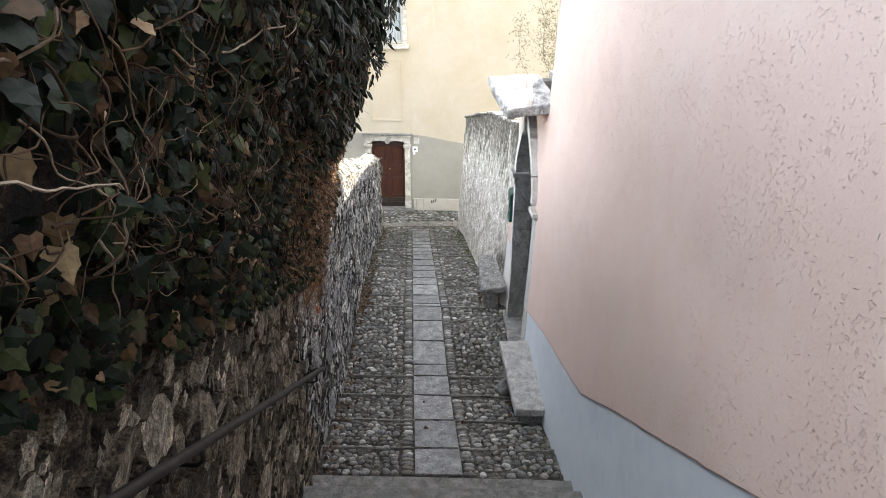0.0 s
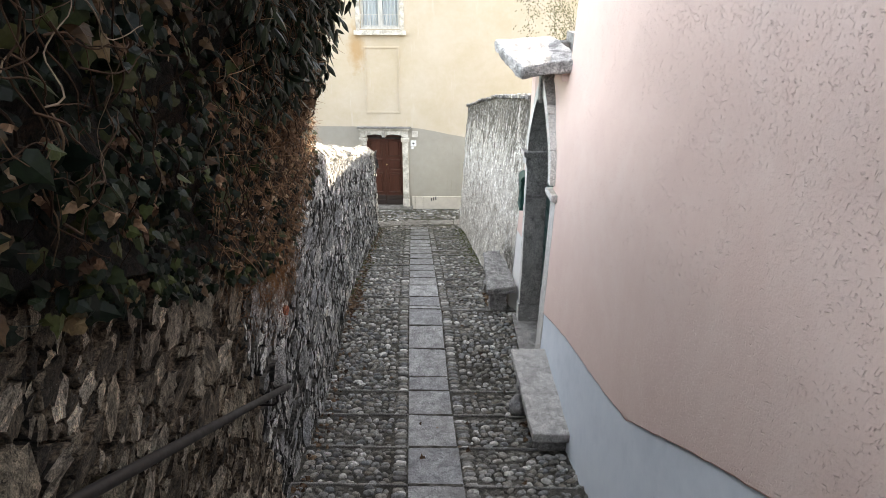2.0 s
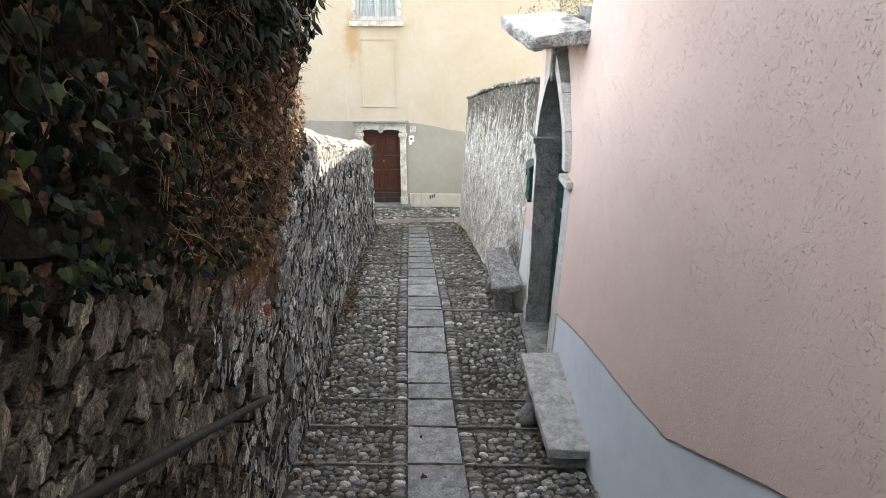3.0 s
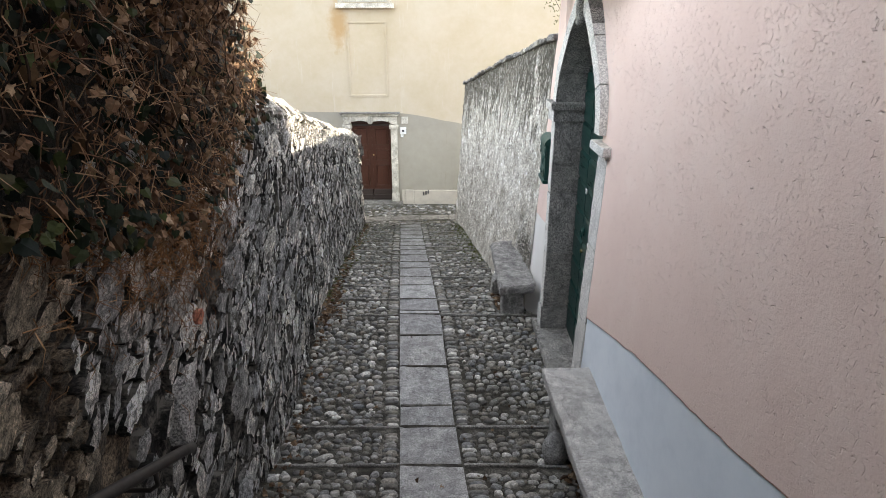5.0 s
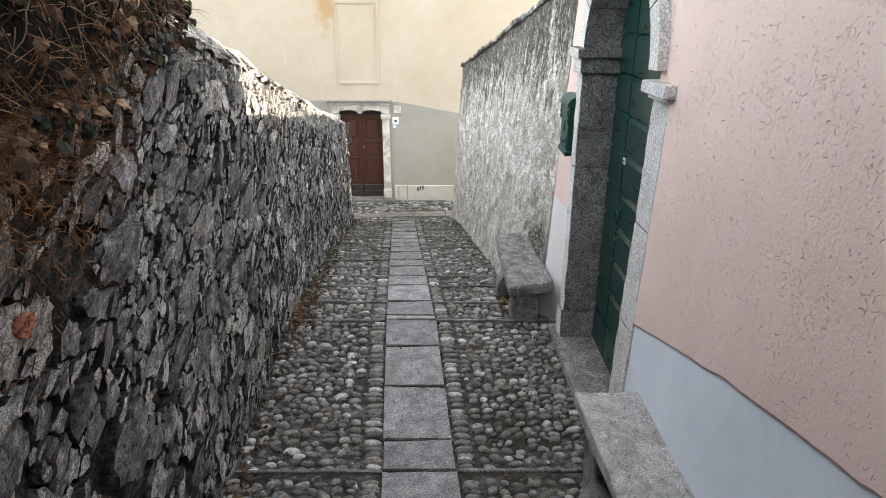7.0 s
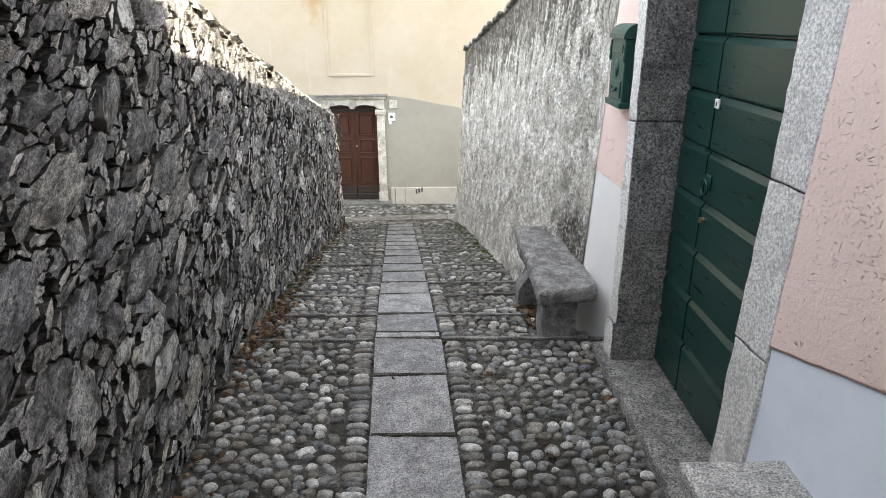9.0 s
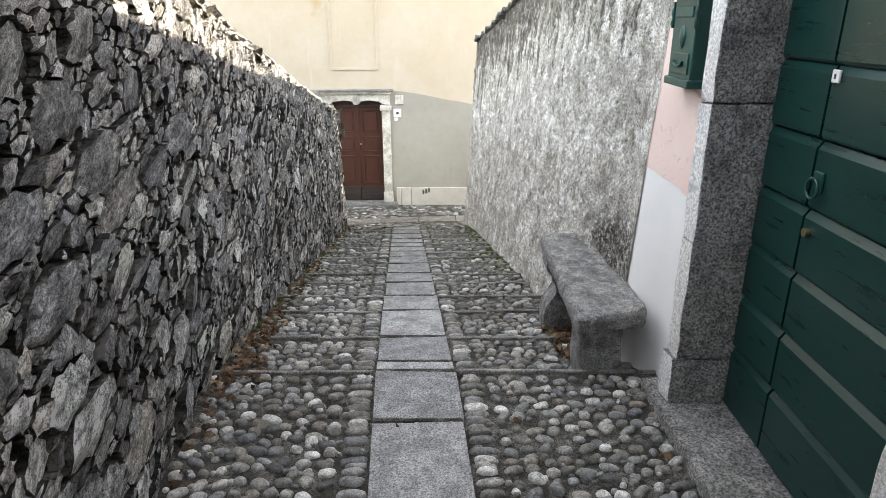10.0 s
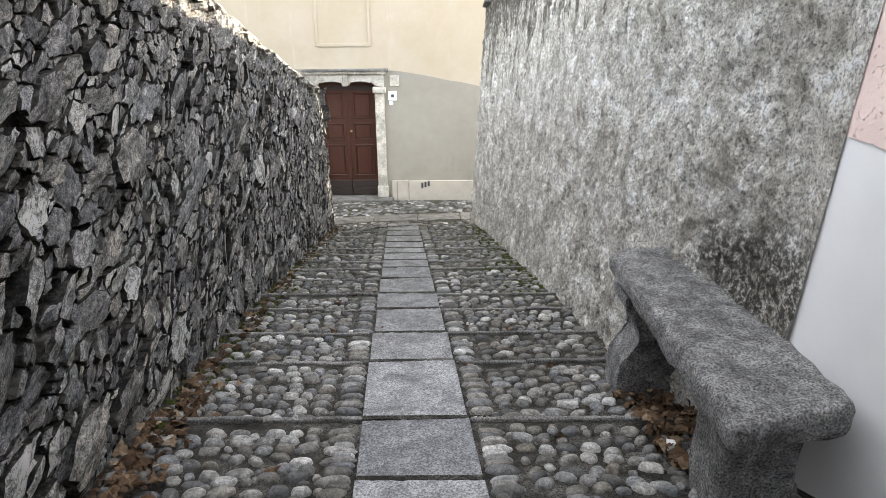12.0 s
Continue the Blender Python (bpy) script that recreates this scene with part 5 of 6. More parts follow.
part("crest", bm, M_BOX, mail, smooth=True)
verts, faces = [], []
tube(verts, faces, [(mx0 - 0.012, (my0 + my1) / 2 + 0.05 * math.cos(math.pi * k / 10), -1.585 - 0.022 * math.sin(math.pi * k / 10)) for k in range(11)], 0.006, 6)
mesh_ob("horn_relief", verts, faces, M_BOX, mail, smooth=True)
for y in (my0 - 0.004, my1 + 0.004):
    verts, faces = [], []
    tube(verts, faces, [(mx0 - 0.002, y, z) for z in (mz1 - 0.12, mz1 - 0.1, mz1 - 0.08, mz1 - 0.06, mz1 - 0.04, mz1 - 0.01)], [0.006, 0.011, 0.006, 0.012, 0.007, 0.005], 8)
    mesh_ob("finial", verts, faces, M_BOX, mail, smooth=True)

# ---- brown door, its surround, plates and the window of the yellow house ----
surround = thing("door_surround", "pale stone door surround with shaped lintel and cornice", "door frame", kind="structure")
FY = FACADE_Y
for nm, x0, x1 in (("jamb", DX1, DX1 + 0.17), ("jamb", DX0 - 0.17, DX0)):
    part(nm, rough_block((x0, FY - 0.05, -4.90), (x1, FY + 0.16, -3.16), 0.1, 0.003, 0.008, None, x0), M_WHITESTONE, surround)
    part("jamb_foot", rough_block((x0 - 0.015, FY - 0.065, -5.1), (x1 + 0.015, FY + 0.16, -4.89), 0.1, 0.003, 0.008, None, x0), M_WHITESTONE, surround)
    part("capital", rough_block((x0 - 0.03, FY - 0.085, -3.162), (x1 + 0.03, FY + 0.16, -3.06), 0.1, 0.003, 0.012, None, x0), M_WHITESTONE, surround)
# lintel with two shallow shaped arches
bm = bmesh.new()
n = 40
lo_pts = []
for k in range(n + 1):
    u = k / n
    x = DX0 + (DX1 - DX0) * u
    side = abs(2 * u - 1)
    z = -3.06 + 0.10 * min(1.0, (1 - side) / 0.12 * 0.6 + 0.4) if side > 0.88 else -2.985 + 0.03 * math.sin(math.pi * (side - 0.12) / 0.76)
    if side < 0.12:
        z = -3.03
    lo_pts.append((x, z))
lo_pts = [(DX0 - 0.17, -3.06)] + lo_pts + [(DX1 + 0.17, -3.06)]
f0 = [bm.verts.new((x, FY - 0.05, z)) for x, z in lo_pts]
f1 = [bm.verts.new((x, FY - 0.05, -2.83)) for x, z in lo_pts]
b0 = [bm.verts.new((x, FY + 0.16, z)) for x, z in lo_pts]
b1 = [bm.verts.new((x, FY + 0.16, -2.83)) for x, z in lo_pts]
for k in range(len(lo_pts) - 1):
    bm.faces.new((f0[k], f0[k + 1], f1[k + 1], f1[k]))
    bm.faces.new((b0[k + 1], b0[k], b1[k], b1[k + 1]))
    bm.faces.new((f0[k + 1], f0[k], b0[k], b0[k + 1]))
    bm.faces.new((f1[k], f1[k + 1], b1[k + 1], b1[k]))
for k in (0, len(lo_pts) - 1):
    bm.faces.new((f0[k], f1[k], b1[k], b0[k]))
part("lintel", bm, M_WHITESTONE, surround)
part("keystone", rough_block((-2.03, FY - 0.075, -3.04), (-1.94, FY + 0.02, -2.80), 0.1, 0.003, 0.008), M_WHITESTONE, surround)
part("cornice", rough_block((DX0 - 0.20, FY - 0.10, -2.83), (DX1 + 0.21, FY + 0.02, -2.775), 0.2, 0.003, 0.012), M_WHITESTONE, surround)
part("cornice_top", rough_block((DX0 - 0.24, FY - 0.14, -2.777), (DX1 + 0.25, FY + 0.02, -2.74), 0.2, 0.003, 0.008), M_KERB, surround, "grey cornice slab")
part("door_step", rough_block((DX0 - 0.1, FY - 0.28, -5.3), (DX1 + 0.28, FY + 0.2, -5.10), 0.15, 0.004, 0.015), M_STREET, surround, "grey stone door step")

brown = thing("brown_door", "closed brown panelled wooden double door with dark foot boards", "door")
DY = FY + 0.13
MID = (DX0 + DX1) / 2
for nm, x0, x1 in (("leaf", DX0, MID - 0.003), ("leaf", MID + 0.003, DX1)):
    leaf = part(nm, box(bmesh.new(), (x0, DY, -5.098), (x1, DY + 0.05, -2.93)), M_WOOD, brown)
    w = x1 - x0
    for z0, z1 in ((-4.72, -4.12), (-4.04, -3.72), (-3.64, -3.16)):
        for q0, q1, nm2 in (((x0 + 0.075, z0), (x1 - 0.075, z0 + 0.03), "moulding"), ((x0 + 0.075, z1 - 0.03), (x1 - 0.075, z1), "moulding"), ((x0 + 0.075, z0 + 0.03), (x0 + 0.105, z1 - 0.03), "moulding"), ((x1 - 0.105, z0 + 0.03), (x1 - 0.075, z1 - 0.03), "moulding")):
            part(nm2, box(bmesh.new(), (q0[0], DY - 0.022, q0[1]), (q1[0], DY + 0.004, q1[1]), 0.008), M_WOOD, leaf)
        part("panel", box(bmesh.new(), (x0 + 0.115, DY - 0.016, z0 + 0.04), (x1 - 0.115, DY + 0.004, z1 - 0.04), 0.012), M_WOOD, leaf)
    for z0, z1 in ((-5.09, -4.95), (-4.945, -4.80)):
        part("foot_board", box(bmesh.new(), (x0 + 0.004, DY - 0.03, z0), (x1 - 0.004, DY + 0.004, z1), 0.01), M_WOODDARK, leaf, "dark weathered foot board")
part("transom", box(bmesh.new(), (DX0, DY - 0.02, -3.12), (DX1, DY, -3.06), 0.006), M_WOODDARK, brown)
part("meeting_strip", box(bmesh.new(), (MID - 0.018, DY - 0.018, -4.79), (MID + 0.018, DY - 0.002, -3.13), 0.004), M_WOOD, brown)
bm = bmesh.new()
bmesh.ops.create_uvsphere(bm, u_segments=10, v_segments=8, radius=0.022, matrix=Matrix.Translation((MID + 0.04, DY - 0.03, -3.87)))
part("knob", bm, M_BRASS, brown, "brass knob", True)
part("letter_slot", box(bmesh.new(), (DX0 + 0.12, DY - 0.012, -3.10), (DX0 + 0.38, DY, -3.06), 0.004), M_BRASS, brown, "brass letter slot")

for x0, x1, z0, z1, lab, bars in ((-1.19, -1.02, -3.04, -2.86, "pale stone plaque beside the brown door", 0), (-1.23, -1.07, -3.30, -3.13, "white enamel number plate beside the brown door", 1), (-1.215, -1.14, -3.38, -3.31, "small white bell plate below the number plate", 0)):
    pl = tagged(part("wall_plate", box(bmesh.new(), (x0, FY - 0.03, z0), (x1, FY - 0.006, z1), 0.005), M_WHITE if x1 - x0 < 0.165 else M_WHITESTONE), lab, "sign")
    if bars:
        part("lettering", box(bmesh.new(), (x0 + 0.05, FY - 0.033, z0 + 0.06), (x1 - 0.05, FY - 0.0305, z1 - 0.06)), M_DARK, pl)
mk = tagged(thing("painted_mark", "dark painted number reduced to bars on the plinth", "marking"), kind="")
for k in range(3):
    x0 = -0.66 + 0.062 * k
    part("stroke", box(bmesh.new(), (x0, FY - 0.052, -4.93 + 0.02 * k), (x0 + 0.036, FY - 0.043, -4.83 + 0.02 * k), 0.004), M_DARK, mk)

window_1 = thing("window_1", "pale framed window with grey curtain behind a low iron railing", "window", kind="structure")
part("sill", rough_block((WX0 - 0.17, FY - 0.14, -0.28), (WX1 + 0.17, FY + 0.1, -0.16), 0.2, 0.003, 0.01), M_WHITESTONE, window_1, "pale stone sill")
for x0, x1 in ((WX0 - 0.12, WX0), (WX1, WX1 + 0.12)):
    part("surround", rough_block((x0, FY - 0.03, -0.16), (x1, FY + 0.02, WZ1), 0.3, 0.002, 0.006), M_WHITESTONE, window_1)
for k in range(2):
    x0 = WX0 + k * (WX1 - WX0) / 2
    x1 = x0 + (WX1 - WX0) / 2
    fr = part("window_frame", box(bmesh.new(), (x0, FY + 0.16, WZ0), (x0 + 0.06, FY + 0.21, WZ1), 0.006), M_RAILING, window_1)
    part("window_frame", box(bmesh.new(), (x1 - 0.06, FY + 0.16, WZ0), (x1, FY + 0.21, WZ1), 0.006), M_RAILING, window_1)
    part("window_frame", box(bmesh.new(), (x0 + 0.06, FY + 0.16, WZ0), (x1 - 0.06, FY + 0.21, WZ0 + 0.08), 0.006), M_RAILING, window_1)
grid_sheet("curtain", lambda x, z: (x, FY + 0.25 + 0.02 * math.sin(x * 60), z), np.linspace(WX0, WX1, 90), [WZ0, 0.8, WZ1], M_LACE, window_1, True, "grey pleated curtain")
rail = thing("window_railing", "low curled pale iron railing on the window sill", "railing")
for z in (-0.13, 0.22):
    part("bar", box(bmesh.new(), (WX0, FY - 0.06, z), (WX1, FY - 0.045, z + 0.015)), M_RAILING, rail)
k = 0
x = WX0 + 0.03
while x < WX1 - 0.01:
    verts, faces = [], []
    tube(verts, faces, [(x, FY - 0.052, -0.12), (x, FY - 0.052, 0.22)], 0.006, 6)
    mesh_ob("baluster", verts, faces, M_RAILING, rail)
    verts, faces = [], []
    tube(verts, faces, [(x + 0.04 + 0.03 * math.cos(t * 0.7), FY - 0.052, -0.07 + 0.03 * math.sin(t * 0.7)) for t in range(10)], 0.005, 5)
    mesh_ob("scroll", verts, faces, M_RAILING, rail)
    x += 0.085

# ---- iron handrail on the rubble wall ----
handrail = thing("iron_handrail", "dark rusty iron handrail fixed along the rubble wall", "handrail")


def rail_point(y):
    return Vector((left_x(y) + 0.085, y, -1.75 + 0.545 * (4.78 - y)))


verts, faces = [], []
tube(verts, faces, [rail_point(y) for y in np.linspace(-3.0, 4.72, 40)] + [rail_point(4.78) + Vector((0, 0, -0.004)), rail_point(4.82) + Vector((-0.02, 0, -0.02)), rail_point(4.83) + Vector((-0.09, 0, -0.035))], 0.021, 10)
mesh_ob("rail", verts, faces, M_IRON, handrail, smooth=True)
for y in (4.45, 1.95, -0.6):
    verts, faces = [], []
    p = rail_point(y)
    tube(verts, faces, [p + Vector((0, 0, -0.015)), p + Vector((0, 0, -0.075)), p + Vector((-0.03, 0, -0.10)), p + Vector((-0.14, 0, -0.10))], 0.009, 8)
    mesh_ob("bracket", verts, faces, M_IRON, handrail, smooth=True)

# ---- ivy, laurel and litter ----
rng = random.Random(77)


def ivy_foot(y):
    return float(np.interp(y, [-2, 1.2, 1.7, 2.4, 3.5, 4.3, 5.0, 5.5, 6.2, 6.8, 7.2], [2.0, 0.60, 0.42, 0.15, -0.27, -0.6, -0.83, -0.92, -0.8, -0.66, -0.72])) + 0.06 * noise.noise(Vector((y * 3, 0, 0)))


def ivy_height(y):
    if y < 4.0:
        return float(np.interp(y, [-2, 0.3], [0.5, 1.0])) if y < 0.3 else float(np.interp(y, [0.3, 1.2, 3, 4], [1.55, 1.7, 1.85, 1.7])) - ivy_foot(y)
    return float(np.interp(y, [4.0, 5.0, 5.5, 6.2, 6.9, 7.1], [2.2, 2.35, 1.5, 0.8, 0.30, 0.12]))


def ivy_point(y, h, lift=0.0):
    """A point on the hanging mass of green, h metres above its lower edge."""
    off = float(np.interp(h, [0, 0.3, 0.5, 0.85, 1.0, 1.2, 1.5, 1.9, 2.2, 2.7], [0.03, 0.08, 0.10, 0.17, 0.25, 0.34, 0.49, 0.69, 0.80, 0.85]))
    off += float(np.interp(y, [0.5, 1.5, 2.7, 3.2], [0.22, 0.18, 0.12, 0.0])) * min(1.0, h / 0.35)
    off *= float(np.interp(y, [5.0, 6.0, 7.0], [1.0, 0.85, 0.7]))
    off += (0.07 * noise.noise(Vector((y * 2.5, h * 2.5, 3))) + 0.04 * noise.noise(Vector((y * 6, h * 6, 9)))) * min(1.0, h / 0.4)
    z = ivy_foot(y) + h
    return Vector((left_x(min(y, 7)) + off + lift, y, z))


def mound(i, j, ni=110, nj=44):
    y = -2 + 9.1 * i / (ni - 1)
    h = ivy_height(y) * j / (nj - 1)
    p = ivy_point(y, h, -0.10 * min(1.0, h / 0.25) - 0.02)
    p.x += 0.04 * noise.noise(Vector((y * 14, h * 14, 1)))
    return p


ivy = thing("ivy", "thick hanging ivy with green and dried brown leaves over the wall", "ivy")
# backing sheet behind the leaves, its colour carrying the shade deep in the ivy
grid_sheet("thatch", mound, range(110), range(44), M_SHADE_THATCH, ivy, False, "dead growth coloured near-black for the shade between the leaves")
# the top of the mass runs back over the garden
grid_sheet("crown", lambda i, k: ivy_point(-2 + 9.1 * i / 60, ivy_height(-2 + 9.1 * i / 60), -0.12) + Vector((-k * 0.5, 0, -0.12 * k + 0.08 * noise.noise(Vector((i, k, 0))))), range(61), range(5), M_SHADE_THATCH, ivy, False, "dead growth coloured near-black for the shade between the leaves")

IVY_OUT = [(0, 0), (0.26, -0.12), (0.47, 0.08), (0.40, 0.30), (0.41, 0.50), (0.19, 0.66), (0, 1.0), (-0.19, 0.66), (-0.41, 0.50), (-0.40, 0.30), (-0.47, 0.08), (-0.26, -0.12)]
LAUREL_OUT = [(0, 0), (0.14, 0.18), (0.19, 0.45), (0.13, 0.75), (0, 1.0), (-0.13, 0.75), (-0.19, 0.45), (-0.14, 0.18)]


def leaf_mesh(outline, fold, droop, wave):
    """One leaf: outline vertices round a raised midrib."""
    verts = []
    for i, (x, y) in enumerate(outline):
        verts.append((x, y, -fold * abs(x) - droop * y * y + wave * math.sin(i * 2.1)))
    mid = [(0, 0.25, -droop * 0.06), (0, 0.6, -droop * 0.36)]
    n = len(outline)
    verts += mid
    faces = []
    for i in range(n):
        j = (i + 1) % n
        c = (outline[i][1] + outline[j][1]) / 2
        faces.append((i, j, n if c < 0.42 else n + 1))
    for i in range(n):
        a = (outline[i - 1][1] + outline[i][1]) / 2 < 0.42
        b = (outline[i][1] + outline[(i + 1) % n][1]) / 2 < 0.42
        if a != b:
            faces.append((i, n, n + 1) if a else (i, n + 1, n))
    return verts, faces


def leaf_pose(p, out, size, rng, hang=0.6):
    """A leaf at p, its face towards out, its tip hanging down."""
    nrm = (Vector(out) + Vector((rng.gauss(0, 0.42), rng.gauss(0, 0.42), rng.gauss(0, 0.4)))).normalized()
    tip = Vector((rng.gauss(0, 0.5), rng.gauss(0, 0.6), -hang + rng.gauss(0, 0.5)))
    tip = (tip - nrm * tip.dot(nrm)).normalized()
    side = tip.cross(nrm)
    m3 = Matrix((side, tip, nrm)).transposed()
    return Matrix.Translation(p) @ (m3.to_4x4()) @ Matrix.Diagonal((size, size, size, 1))


class Heap:
    def __init__(self):
        self.v, self.f = [], []

    def add(self, m, shape):
        n0 = len(self.v)
        self.v += [m @ Vector(q) for q in shape[0]]
        self.f += [tuple(n0 + i for i in f) for f in shape[1]]


ivy_shapes = [leaf_mesh(IVY_OUT, rng.uniform(0.05, 0.35), rng.uniform(0.0, 0.3), rng.uniform(0, 0.05)) for _ in range(8)]
laurel_shapes = [leaf_mesh(LAUREL_OUT, rng.uniform(0.1, 0.5), rng.uniform(0.05, 0.35), 0.01) for _ in range(5)]
dry_shapes = [leaf_mesh(IVY_OUT, rng.uniform(-0.6, 0.9), rng.uniform(-0.3, 0.8), rng.uniform(0.05, 0.12)) for _ in range(6)]


def zone(y, h):
    """Share of ivy, laurel and dry leaves."""
    n = noise.noise(Vector((y * 1.6, h * 1.6, 12)))
    laurel = 1.0 if (y > 2.7 and h > 0.95 + 0.3 * n + max(0, 3.4 - y) * 1.2 and y < 5.7) else 0.0
    dry = min(1.0, max(0.0, (y - 3.9) / 1.1)) * (0.45 if h < 0.4 else 0.75) + 0.1 + 0.3 * n
    return laurel, dry


leaf_meshes = []
for sh in ivy_shapes:
    me = bpy.data.meshes.new("leaf")
    me.from_pydata(sh[0], [], sh[1])
    me.materials.append(M_IVY)
    leaf_meshes.append(me)
heaps = {"ivy": Heap(), "laurel": Heap(), "dry": Heap()}
near_leaves = 0
for _ in range(19000):
    y = rng.uniform(-0.6, 7.05)
    h = rng.uniform(-0.12, 2.6)
    if h > ivy_height(y) + rng.uniform(-0.05, 0.05):
        continue
    laurel, dry = zone(y, h)
    gapn = noise.noise(Vector((y * 3.1, h * 3.1, 20)))
    if not laurel and gapn < -0.12 and rng.random() < 0.75:
        continue
    if not laurel and y > 3.4 and rng.random() < 0.3:
        continue
    lift = rng.uniform(-0.10, 0.035) if not laurel else rng.uniform(-0.14, 0.08)
    p = ivy_point(y, max(h, 0.0), lift)
    if h < 0:
        p.z += h
        p.x = left_x(y) + 0.03 + rng.uniform(0, 0.03)
    out = (0.8, -0.45, 0.35)
    if laurel:
        heaps["laurel"].add(leaf_pose(p, (0.75, -0.4, 0.3), rng.uniform(0.06, 0.10), rng, 0.9), rng.choice(laurel_shapes))
    elif rng.random() < dry:
        heaps["dry"].add(leaf_pose(p, out, rng.uniform(0.024, 0.055), rng, 0.9), rng.choice(dry_shapes))
    else:
        s = rng.uniform(0.03, 0.078) if y < 2.8 else rng.uniform(0.03, 0.06)
        m4 = leaf_pose(p, out, s, rng, 0.6 if y < 2.8 else 1.3)
        if near_leaves < 300 and 0.7 < y < 2.3 and 0.1 < h < 1.3 and lift > -0.04:
            ob = new("leaf", rng.choice(leaf_meshes))
            ob.matrix_basis = m4
            ob.parent = ivy
            near_leaves += 1
        else:
            heaps["ivy"].add(m4, rng.choice(ivy_shapes))
tagged(mesh_ob("green_leaves", heaps["ivy"].v, heaps["ivy"].f, M_IVY, ivy), "dark green lobed ivy leaves", kind="stuff")
tagged(mesh_ob("dry_leaves", heaps["dry"].v, heaps["dry"].f, M_DRY, ivy), "dried brown ivy leaves", kind="stuff")

laurel = thing("laurel_bush", "dark evergreen laurel bush leaning out over the wall", "bush")
tagged(mesh_ob("leaves", heaps["laurel"].v, heaps["laurel"].f, M_LAUREL, laurel), "dark glossy laurel leaves", kind="stuff")
verts, faces = [], []
for _ in range(90):
    y, h = rng.uniform(2.9, 5.4), rng.uniform(1.0, 2.4)
    p = ivy_point(y, h, 0.0)
    q = ivy_point(y + rng.uniform(-0.3, 0.3), max(0.8, h - 0.4), -0.25)
    tube(verts, faces, [q, (p + q) / 2 + Vector((0, 0, 0.05)), p], [0.009, 0.006, 0.003], 5)
tagged(mesh_ob("branches", verts, faces, M_STEM, laurel), "thin dark branches", kind="stuff")

# woody ivy stems over the mass, and a finer tangle of dead twigs
verts, faces = [], []
for _ in range(430):
    y, h = rng.uniform(-0.3, 6.8), rng.uniform(0.1, 2.0)
    if h > ivy_height(y):
        continue
    a = rng.choice((-1, 1)) * rng.uniform(0.2, 1.4) + rng.choice((0, math.pi))
    lift = rng.uniform(-0.03, 0.05)
    pts = []
    n = rng.randrange(12, 30)
    for k in range(n):
        if not (-0.5 < y < 7.0 and 0.02 < h < ivy_height(y)):
            break
        pts.append(ivy_point(y, h, lift + 0.015 * math.sin(k * 0.9)))
        a += rng.gauss(0, 0.3) + 0.12 * math.sin(k * 0.5)
        y += 0.026 * math.cos(a)
        h += 0.026 * math.sin(a)
    if len(pts) > 3:
        r = rng.uniform(0.0015, 0.005)
        tube(verts, faces, pts, [r * (1 - 0.6 * k / len(pts)) for k in range(len(pts))], 5)
tagged(mesh_ob("stem_tangle", verts, faces, M_STEM, ivy), "grey-brown woody ivy stems", kind="stuff")
# bare reddish vines trailing over the leaves beside the stairs
verts, faces = [], []
for _ in range(300):
    y, h = rng.uniform(-0.2, 2.5), rng.uniform(0.25, 1.5)
    a, lift = rng.uniform(-0.9, 0.5), rng.uniform(0.0, 0.06)
    pts = []
    for k in range(rng.randrange(10, 26)):
        if not (-0.4 < y < 2.9 and 0.05 < h < ivy_height(y)):
            break
        pts.append(ivy_point(y, h, lift + 0.012 * math.sin(k * 0.8)))
        a += rng.gauss(0, 0.26)
        y += 0.028 * math.cos(a)
        h += 0.028 * math.sin(a)
    if len(pts) > 4:
        r = rng.uniform(0.0014, 0.0036)
        tube(verts, faces, pts, [r * (1 - 0.6 * k / len(pts)) for k in range(len(pts))], 5)
tagged(mesh_ob("vine_tangle", verts, faces, M_VINE, ivy), "bare reddish-brown trailing vines", kind="stuff")
verts, faces = [], []
for _ in range(3800):
    y = 7.05 - 3.3 * rng.random() ** 1.2
    h = rng.uniform(0.0, 1.6)
    if h > ivy_height(y) + 0.03:
        continue
    p = ivy_point(y, h, rng.uniform(-0.05, 0.03))
    d = Vector((rng.gauss(0.25, 0.4), rng.gauss(0, 0.8), rng.gauss(-0.1, 0.7))).normalized()
    L = rng.uniform(0.04, 0.13)
    bend = Vector((0, rng.gauss(0, 0.3), rng.gauss(-0.25, 0.3)))
    tube(verts, faces, [p, p + d * L * 0.5 + bend * L * 0.12, p + d * L + bend * L * 0.5], [0.0022, 0.0016, 0.0008], 3)
tagged(mesh_ob("twig_tangle", verts, faces, M_TWIG, ivy), "fine reddish-brown dead twigs", kind="stuff")
# rootlets that cling to the wall under the ivy
verts, faces = [], []
for _ in range(2600):
    y = min(6.6, max(3.2, rng.gauss(5.3, 0.5)))
    z = ivy_foot(y) - abs(rng.gauss(0, 0.25)) + 0.1
    p = left_face(y, z) + Vector((rng.uniform(0.02, 0.06), 0, 0))
    d = Vector((rng.gauss(0.1, 0.2), rng.gauss(0, 0.7), rng.gauss(-0.5, 0.6))).normalized()
    L = rng.uniform(0.03, 0.10)
    q = p + d * L
    q.x = max(q.x, left_face(q.y, q.z).x + 0.015)
    tube(verts, faces, [p, (p + q) / 2 + Vector((0.012, 0.01, 0)), q], [0.0018, 0.0014, 0.0007], 3)
tagged(mesh_ob("root_fringe", verts, faces, M_ROOT, ivy), "orange-brown clinging rootlets", kind="stuff")

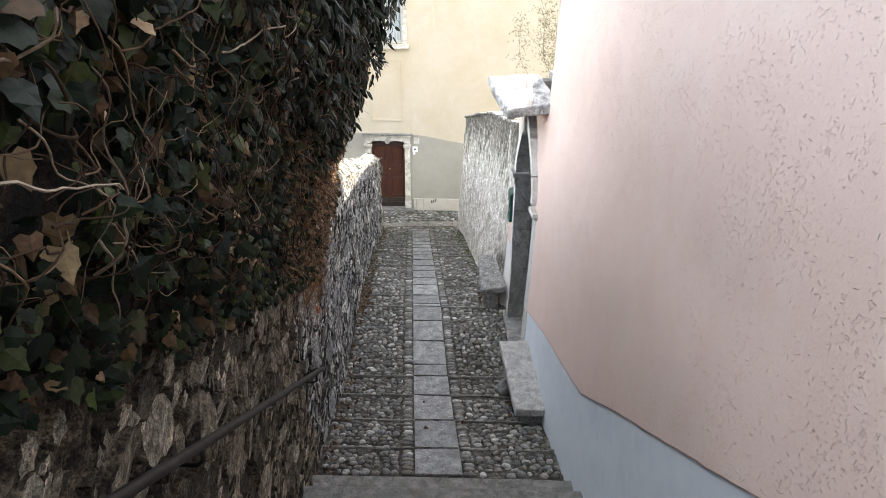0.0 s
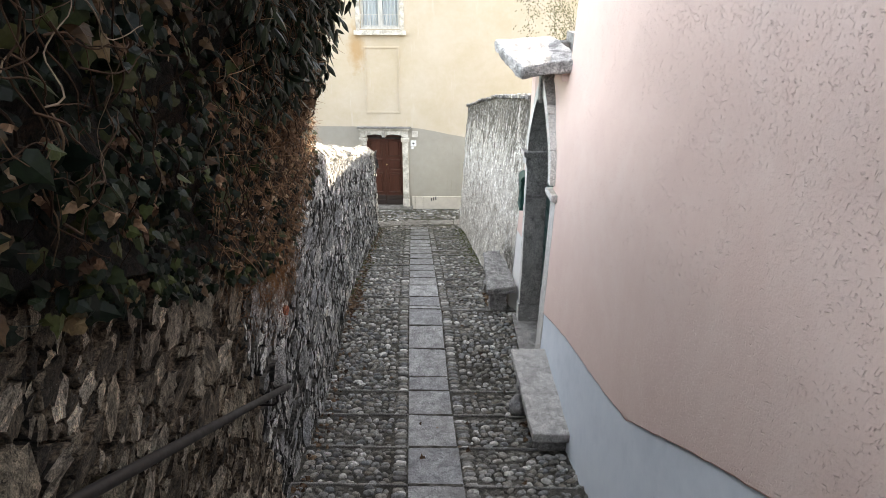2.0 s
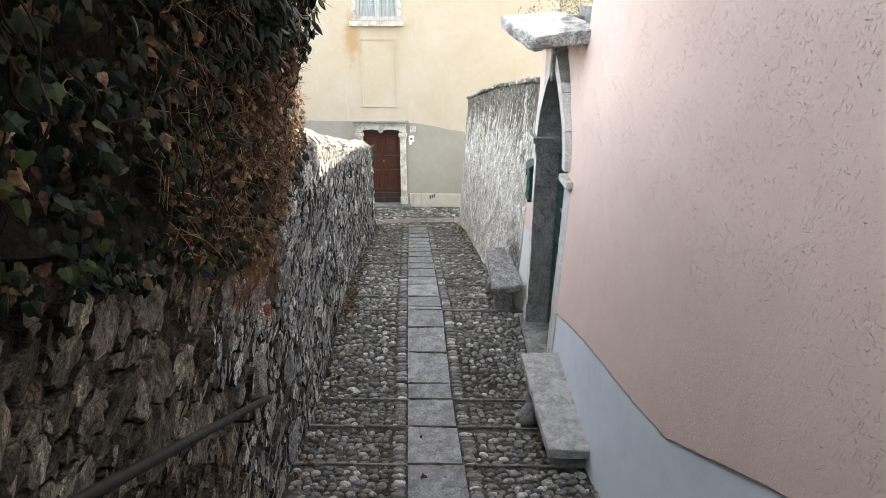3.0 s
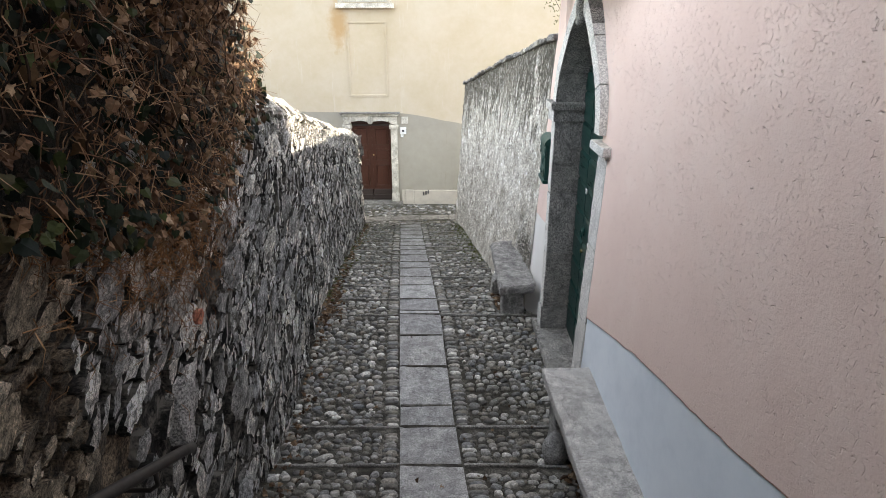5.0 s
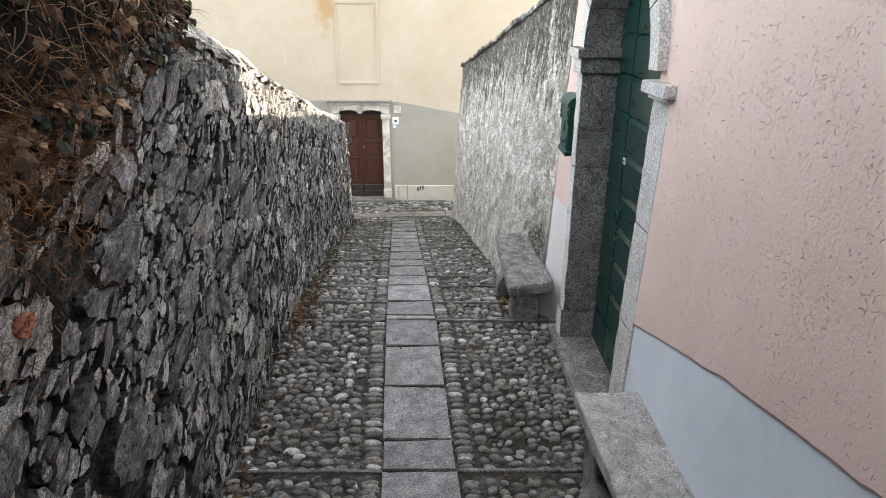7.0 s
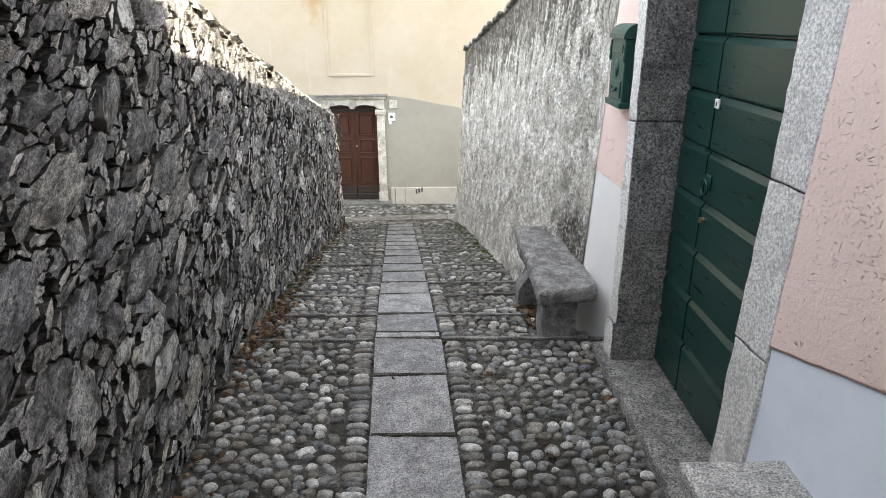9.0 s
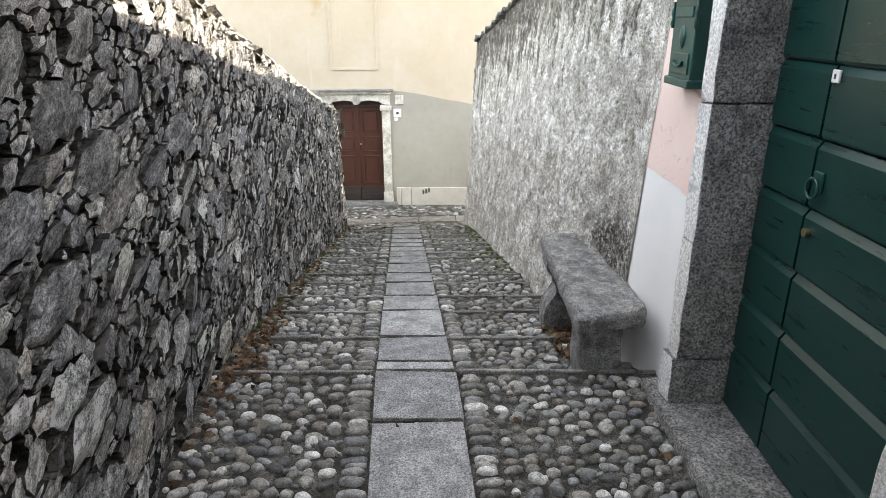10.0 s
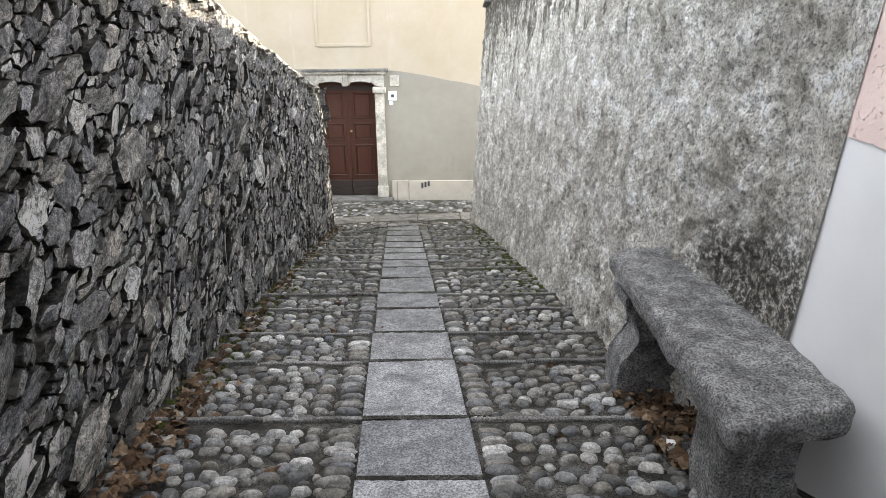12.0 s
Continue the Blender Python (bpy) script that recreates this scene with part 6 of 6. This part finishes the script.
# garden shrub behind the roughcast wall
shrub = thing("garden_shrub", "thin twiggy olive-green shrub above the roughcast garden wall", "shrub")
tv, tf = [], []
heap = Heap()
for _ in range(34):
    p = Vector((rng.uniform(2.45, 3.0), rng.uniform(11.6, 12.6), -1.9))
    pts = [p.copy()]
    d = Vector((rng.gauss(0, 0.08), rng.gauss(0, 0.1), 1)).normalized()
    for k in range(13):
        d = (d + Vector((rng.gauss(0, 0.13), rng.gauss(0, 0.16), 0.05))).normalized()
        p = p + d * 0.25
        pts.append(p.copy())
        for _ in range(34 if k > 5 else 2):
            heap.add(leaf_pose(p + Vector((rng.gauss(0, 0.08), rng.gauss(0, 0.1), rng.uniform(-0.15, 0.15))), (-0.3, -0.8, 0.3), rng.uniform(0.025, 0.045), rng, 0.2), rng.choice(laurel_shapes))
    tube(tv, tf, pts, [0.007 * (1 - k / 14) + 0.001 for k in range(14)], 4)
tagged(mesh_ob("branchwork", tv, tf, M_STEM, shrub), "thin woody twigs", kind="stuff")
tagged(mesh_ob("leaves", heap.v, heap.f, foliage("olive_leaf", [(0, (0.06, 0.065, 0.03)), (1, (0.16, 0.15, 0.08))], 0.6), shrub), "small olive leaves", kind="stuff")

# fallen leaves along the wall foot, under the bench and here and there
litter = thing("fallen_leaves", "dry brown fallen leaves gathered on the cobbles", "leaves", kind="stuff")
heap = Heap()


def drop(x, y, up=0.0):
    p = Vector((x, y, ground_z(y) + 0.012 + up))
    heap.add(leaf_pose(p, (0, 0, 1.6), rng.uniform(0.025, 0.06), rng, 0.0), rng.choice(dry_shapes))


for _ in range(150):
    y = rng.uniform(8.4, 9.7)
    drop(left_x(y) + 0.06 + abs(rng.gauss(0, 0.09)), y, rng.uniform(0, 0.02))
for _ in range(330):
    y = rng.uniform(4.4, 15.6)
    drop(left_x(y) + 0.05 + abs(rng.gauss(0, 0.07)), y, rng.uniform(0, 0.015))
for _ in range(230):
    drop(rng.uniform(0.5, 0.8), rng.uniform(8.9, 9.55), rng.uniform(0, 0.04))
for _ in range(70):
    drop(rng.uniform(0.7, 1.0), rng.uniform(5.6, 6.6), rng.uniform(0, 0.03))
for _ in range(60):
    y = rng.uniform(4.5, 12)
    drop(rng.uniform(left_x(y) + 0.1, right_limit(y)), y)
mesh_ob("leaves", heap.v, heap.f, M_LITTER, litter)
lit = tagged(part("paper_scrap", rough_block((0.52, 9.0, -3.27), (0.555, 9.04, -3.235), 0.015, 0.008, 0.005, None, 4, 30), M_WHITE), "crumpled white paper scrap among leaves under the bench", "litter")

# moss and weeds in the joints
mv, mf = [], []
for _ in range(1500):
    k = rng.random()
    if k < 0.35:
        y = rng.uniform(11.5, 15.8)
        x = right_x(y, ground_z(y)) - abs(rng.gauss(0, 0.14))
    elif k < 0.7:
        y = rng.uniform(9.2, 15.8)
        x = left_x(y) + 0.02 + abs(rng.gauss(0, 0.10))
    else:
        y = rng.choice(RISERS[5:]) + rng.uniform(0.02, 0.08)
        x = rng.uniform(left_x(y), right_limit(y))
    z = ground_z(y) - 0.004
    for _ in range(3):
        a, b = x + rng.gauss(0, 0.012), y + rng.gauss(0, 0.012)
        s, t = rng.uniform(0.008, 0.02), rng.uniform(0, 6.28)
        n0 = len(mv)
        mv += [(a + s * math.cos(t), b + s * math.sin(t), z), (a + s * math.cos(t + 2.1), b + s * math.sin(t + 2.1), z), (a + s * math.cos(t + 4.2), b + s * math.sin(t + 4.2), z), (a, b, z + s * 0.8)]
        mf += [(n0, n0 + 1, n0 + 3), (n0 + 1, n0 + 2, n0 + 3), (n0 + 2, n0, n0 + 3)]
tagged(mesh_ob("moss", mv, mf, M_MOSS), "small olive moss cushions between the cobbles", "moss", kind="stuff")

stick = thing("fallen_stick", "pale bare stick lying across the foot of the ramp", "stick")
verts, faces = [], []
tube(verts, faces, [(-1.36, 15.35, ground_z(15.35) + 0.03), (-1.1, 15.5, ground_z(15.5) + 0.035), (-0.85, 15.62, ground_z(15.62) + 0.03), (-0.6, 15.72, ground_z(15.72) + 0.035)], [0.012, 0.011, 0.009, 0.006], 6)
mesh_ob("shaft", verts, faces, M_COPING, stick)
# round boulder beside the low bench
b2 = bmesh.new()
bmesh.ops.create_icosphere(b2, subdivisions=3, radius=1, matrix=Matrix.Translation((0.70, 6.28, -3.0)) @ Matrix.Diagonal((0.09, 0.12, 0.12, 1)))
for v in b2.verts:
    v.co += noise.noise_vector(v.co * 9) * 0.015
tagged(part("boulder", b2, M_BENCH, smooth=True), "dark rounded stone wedged under the low bench", "stone")
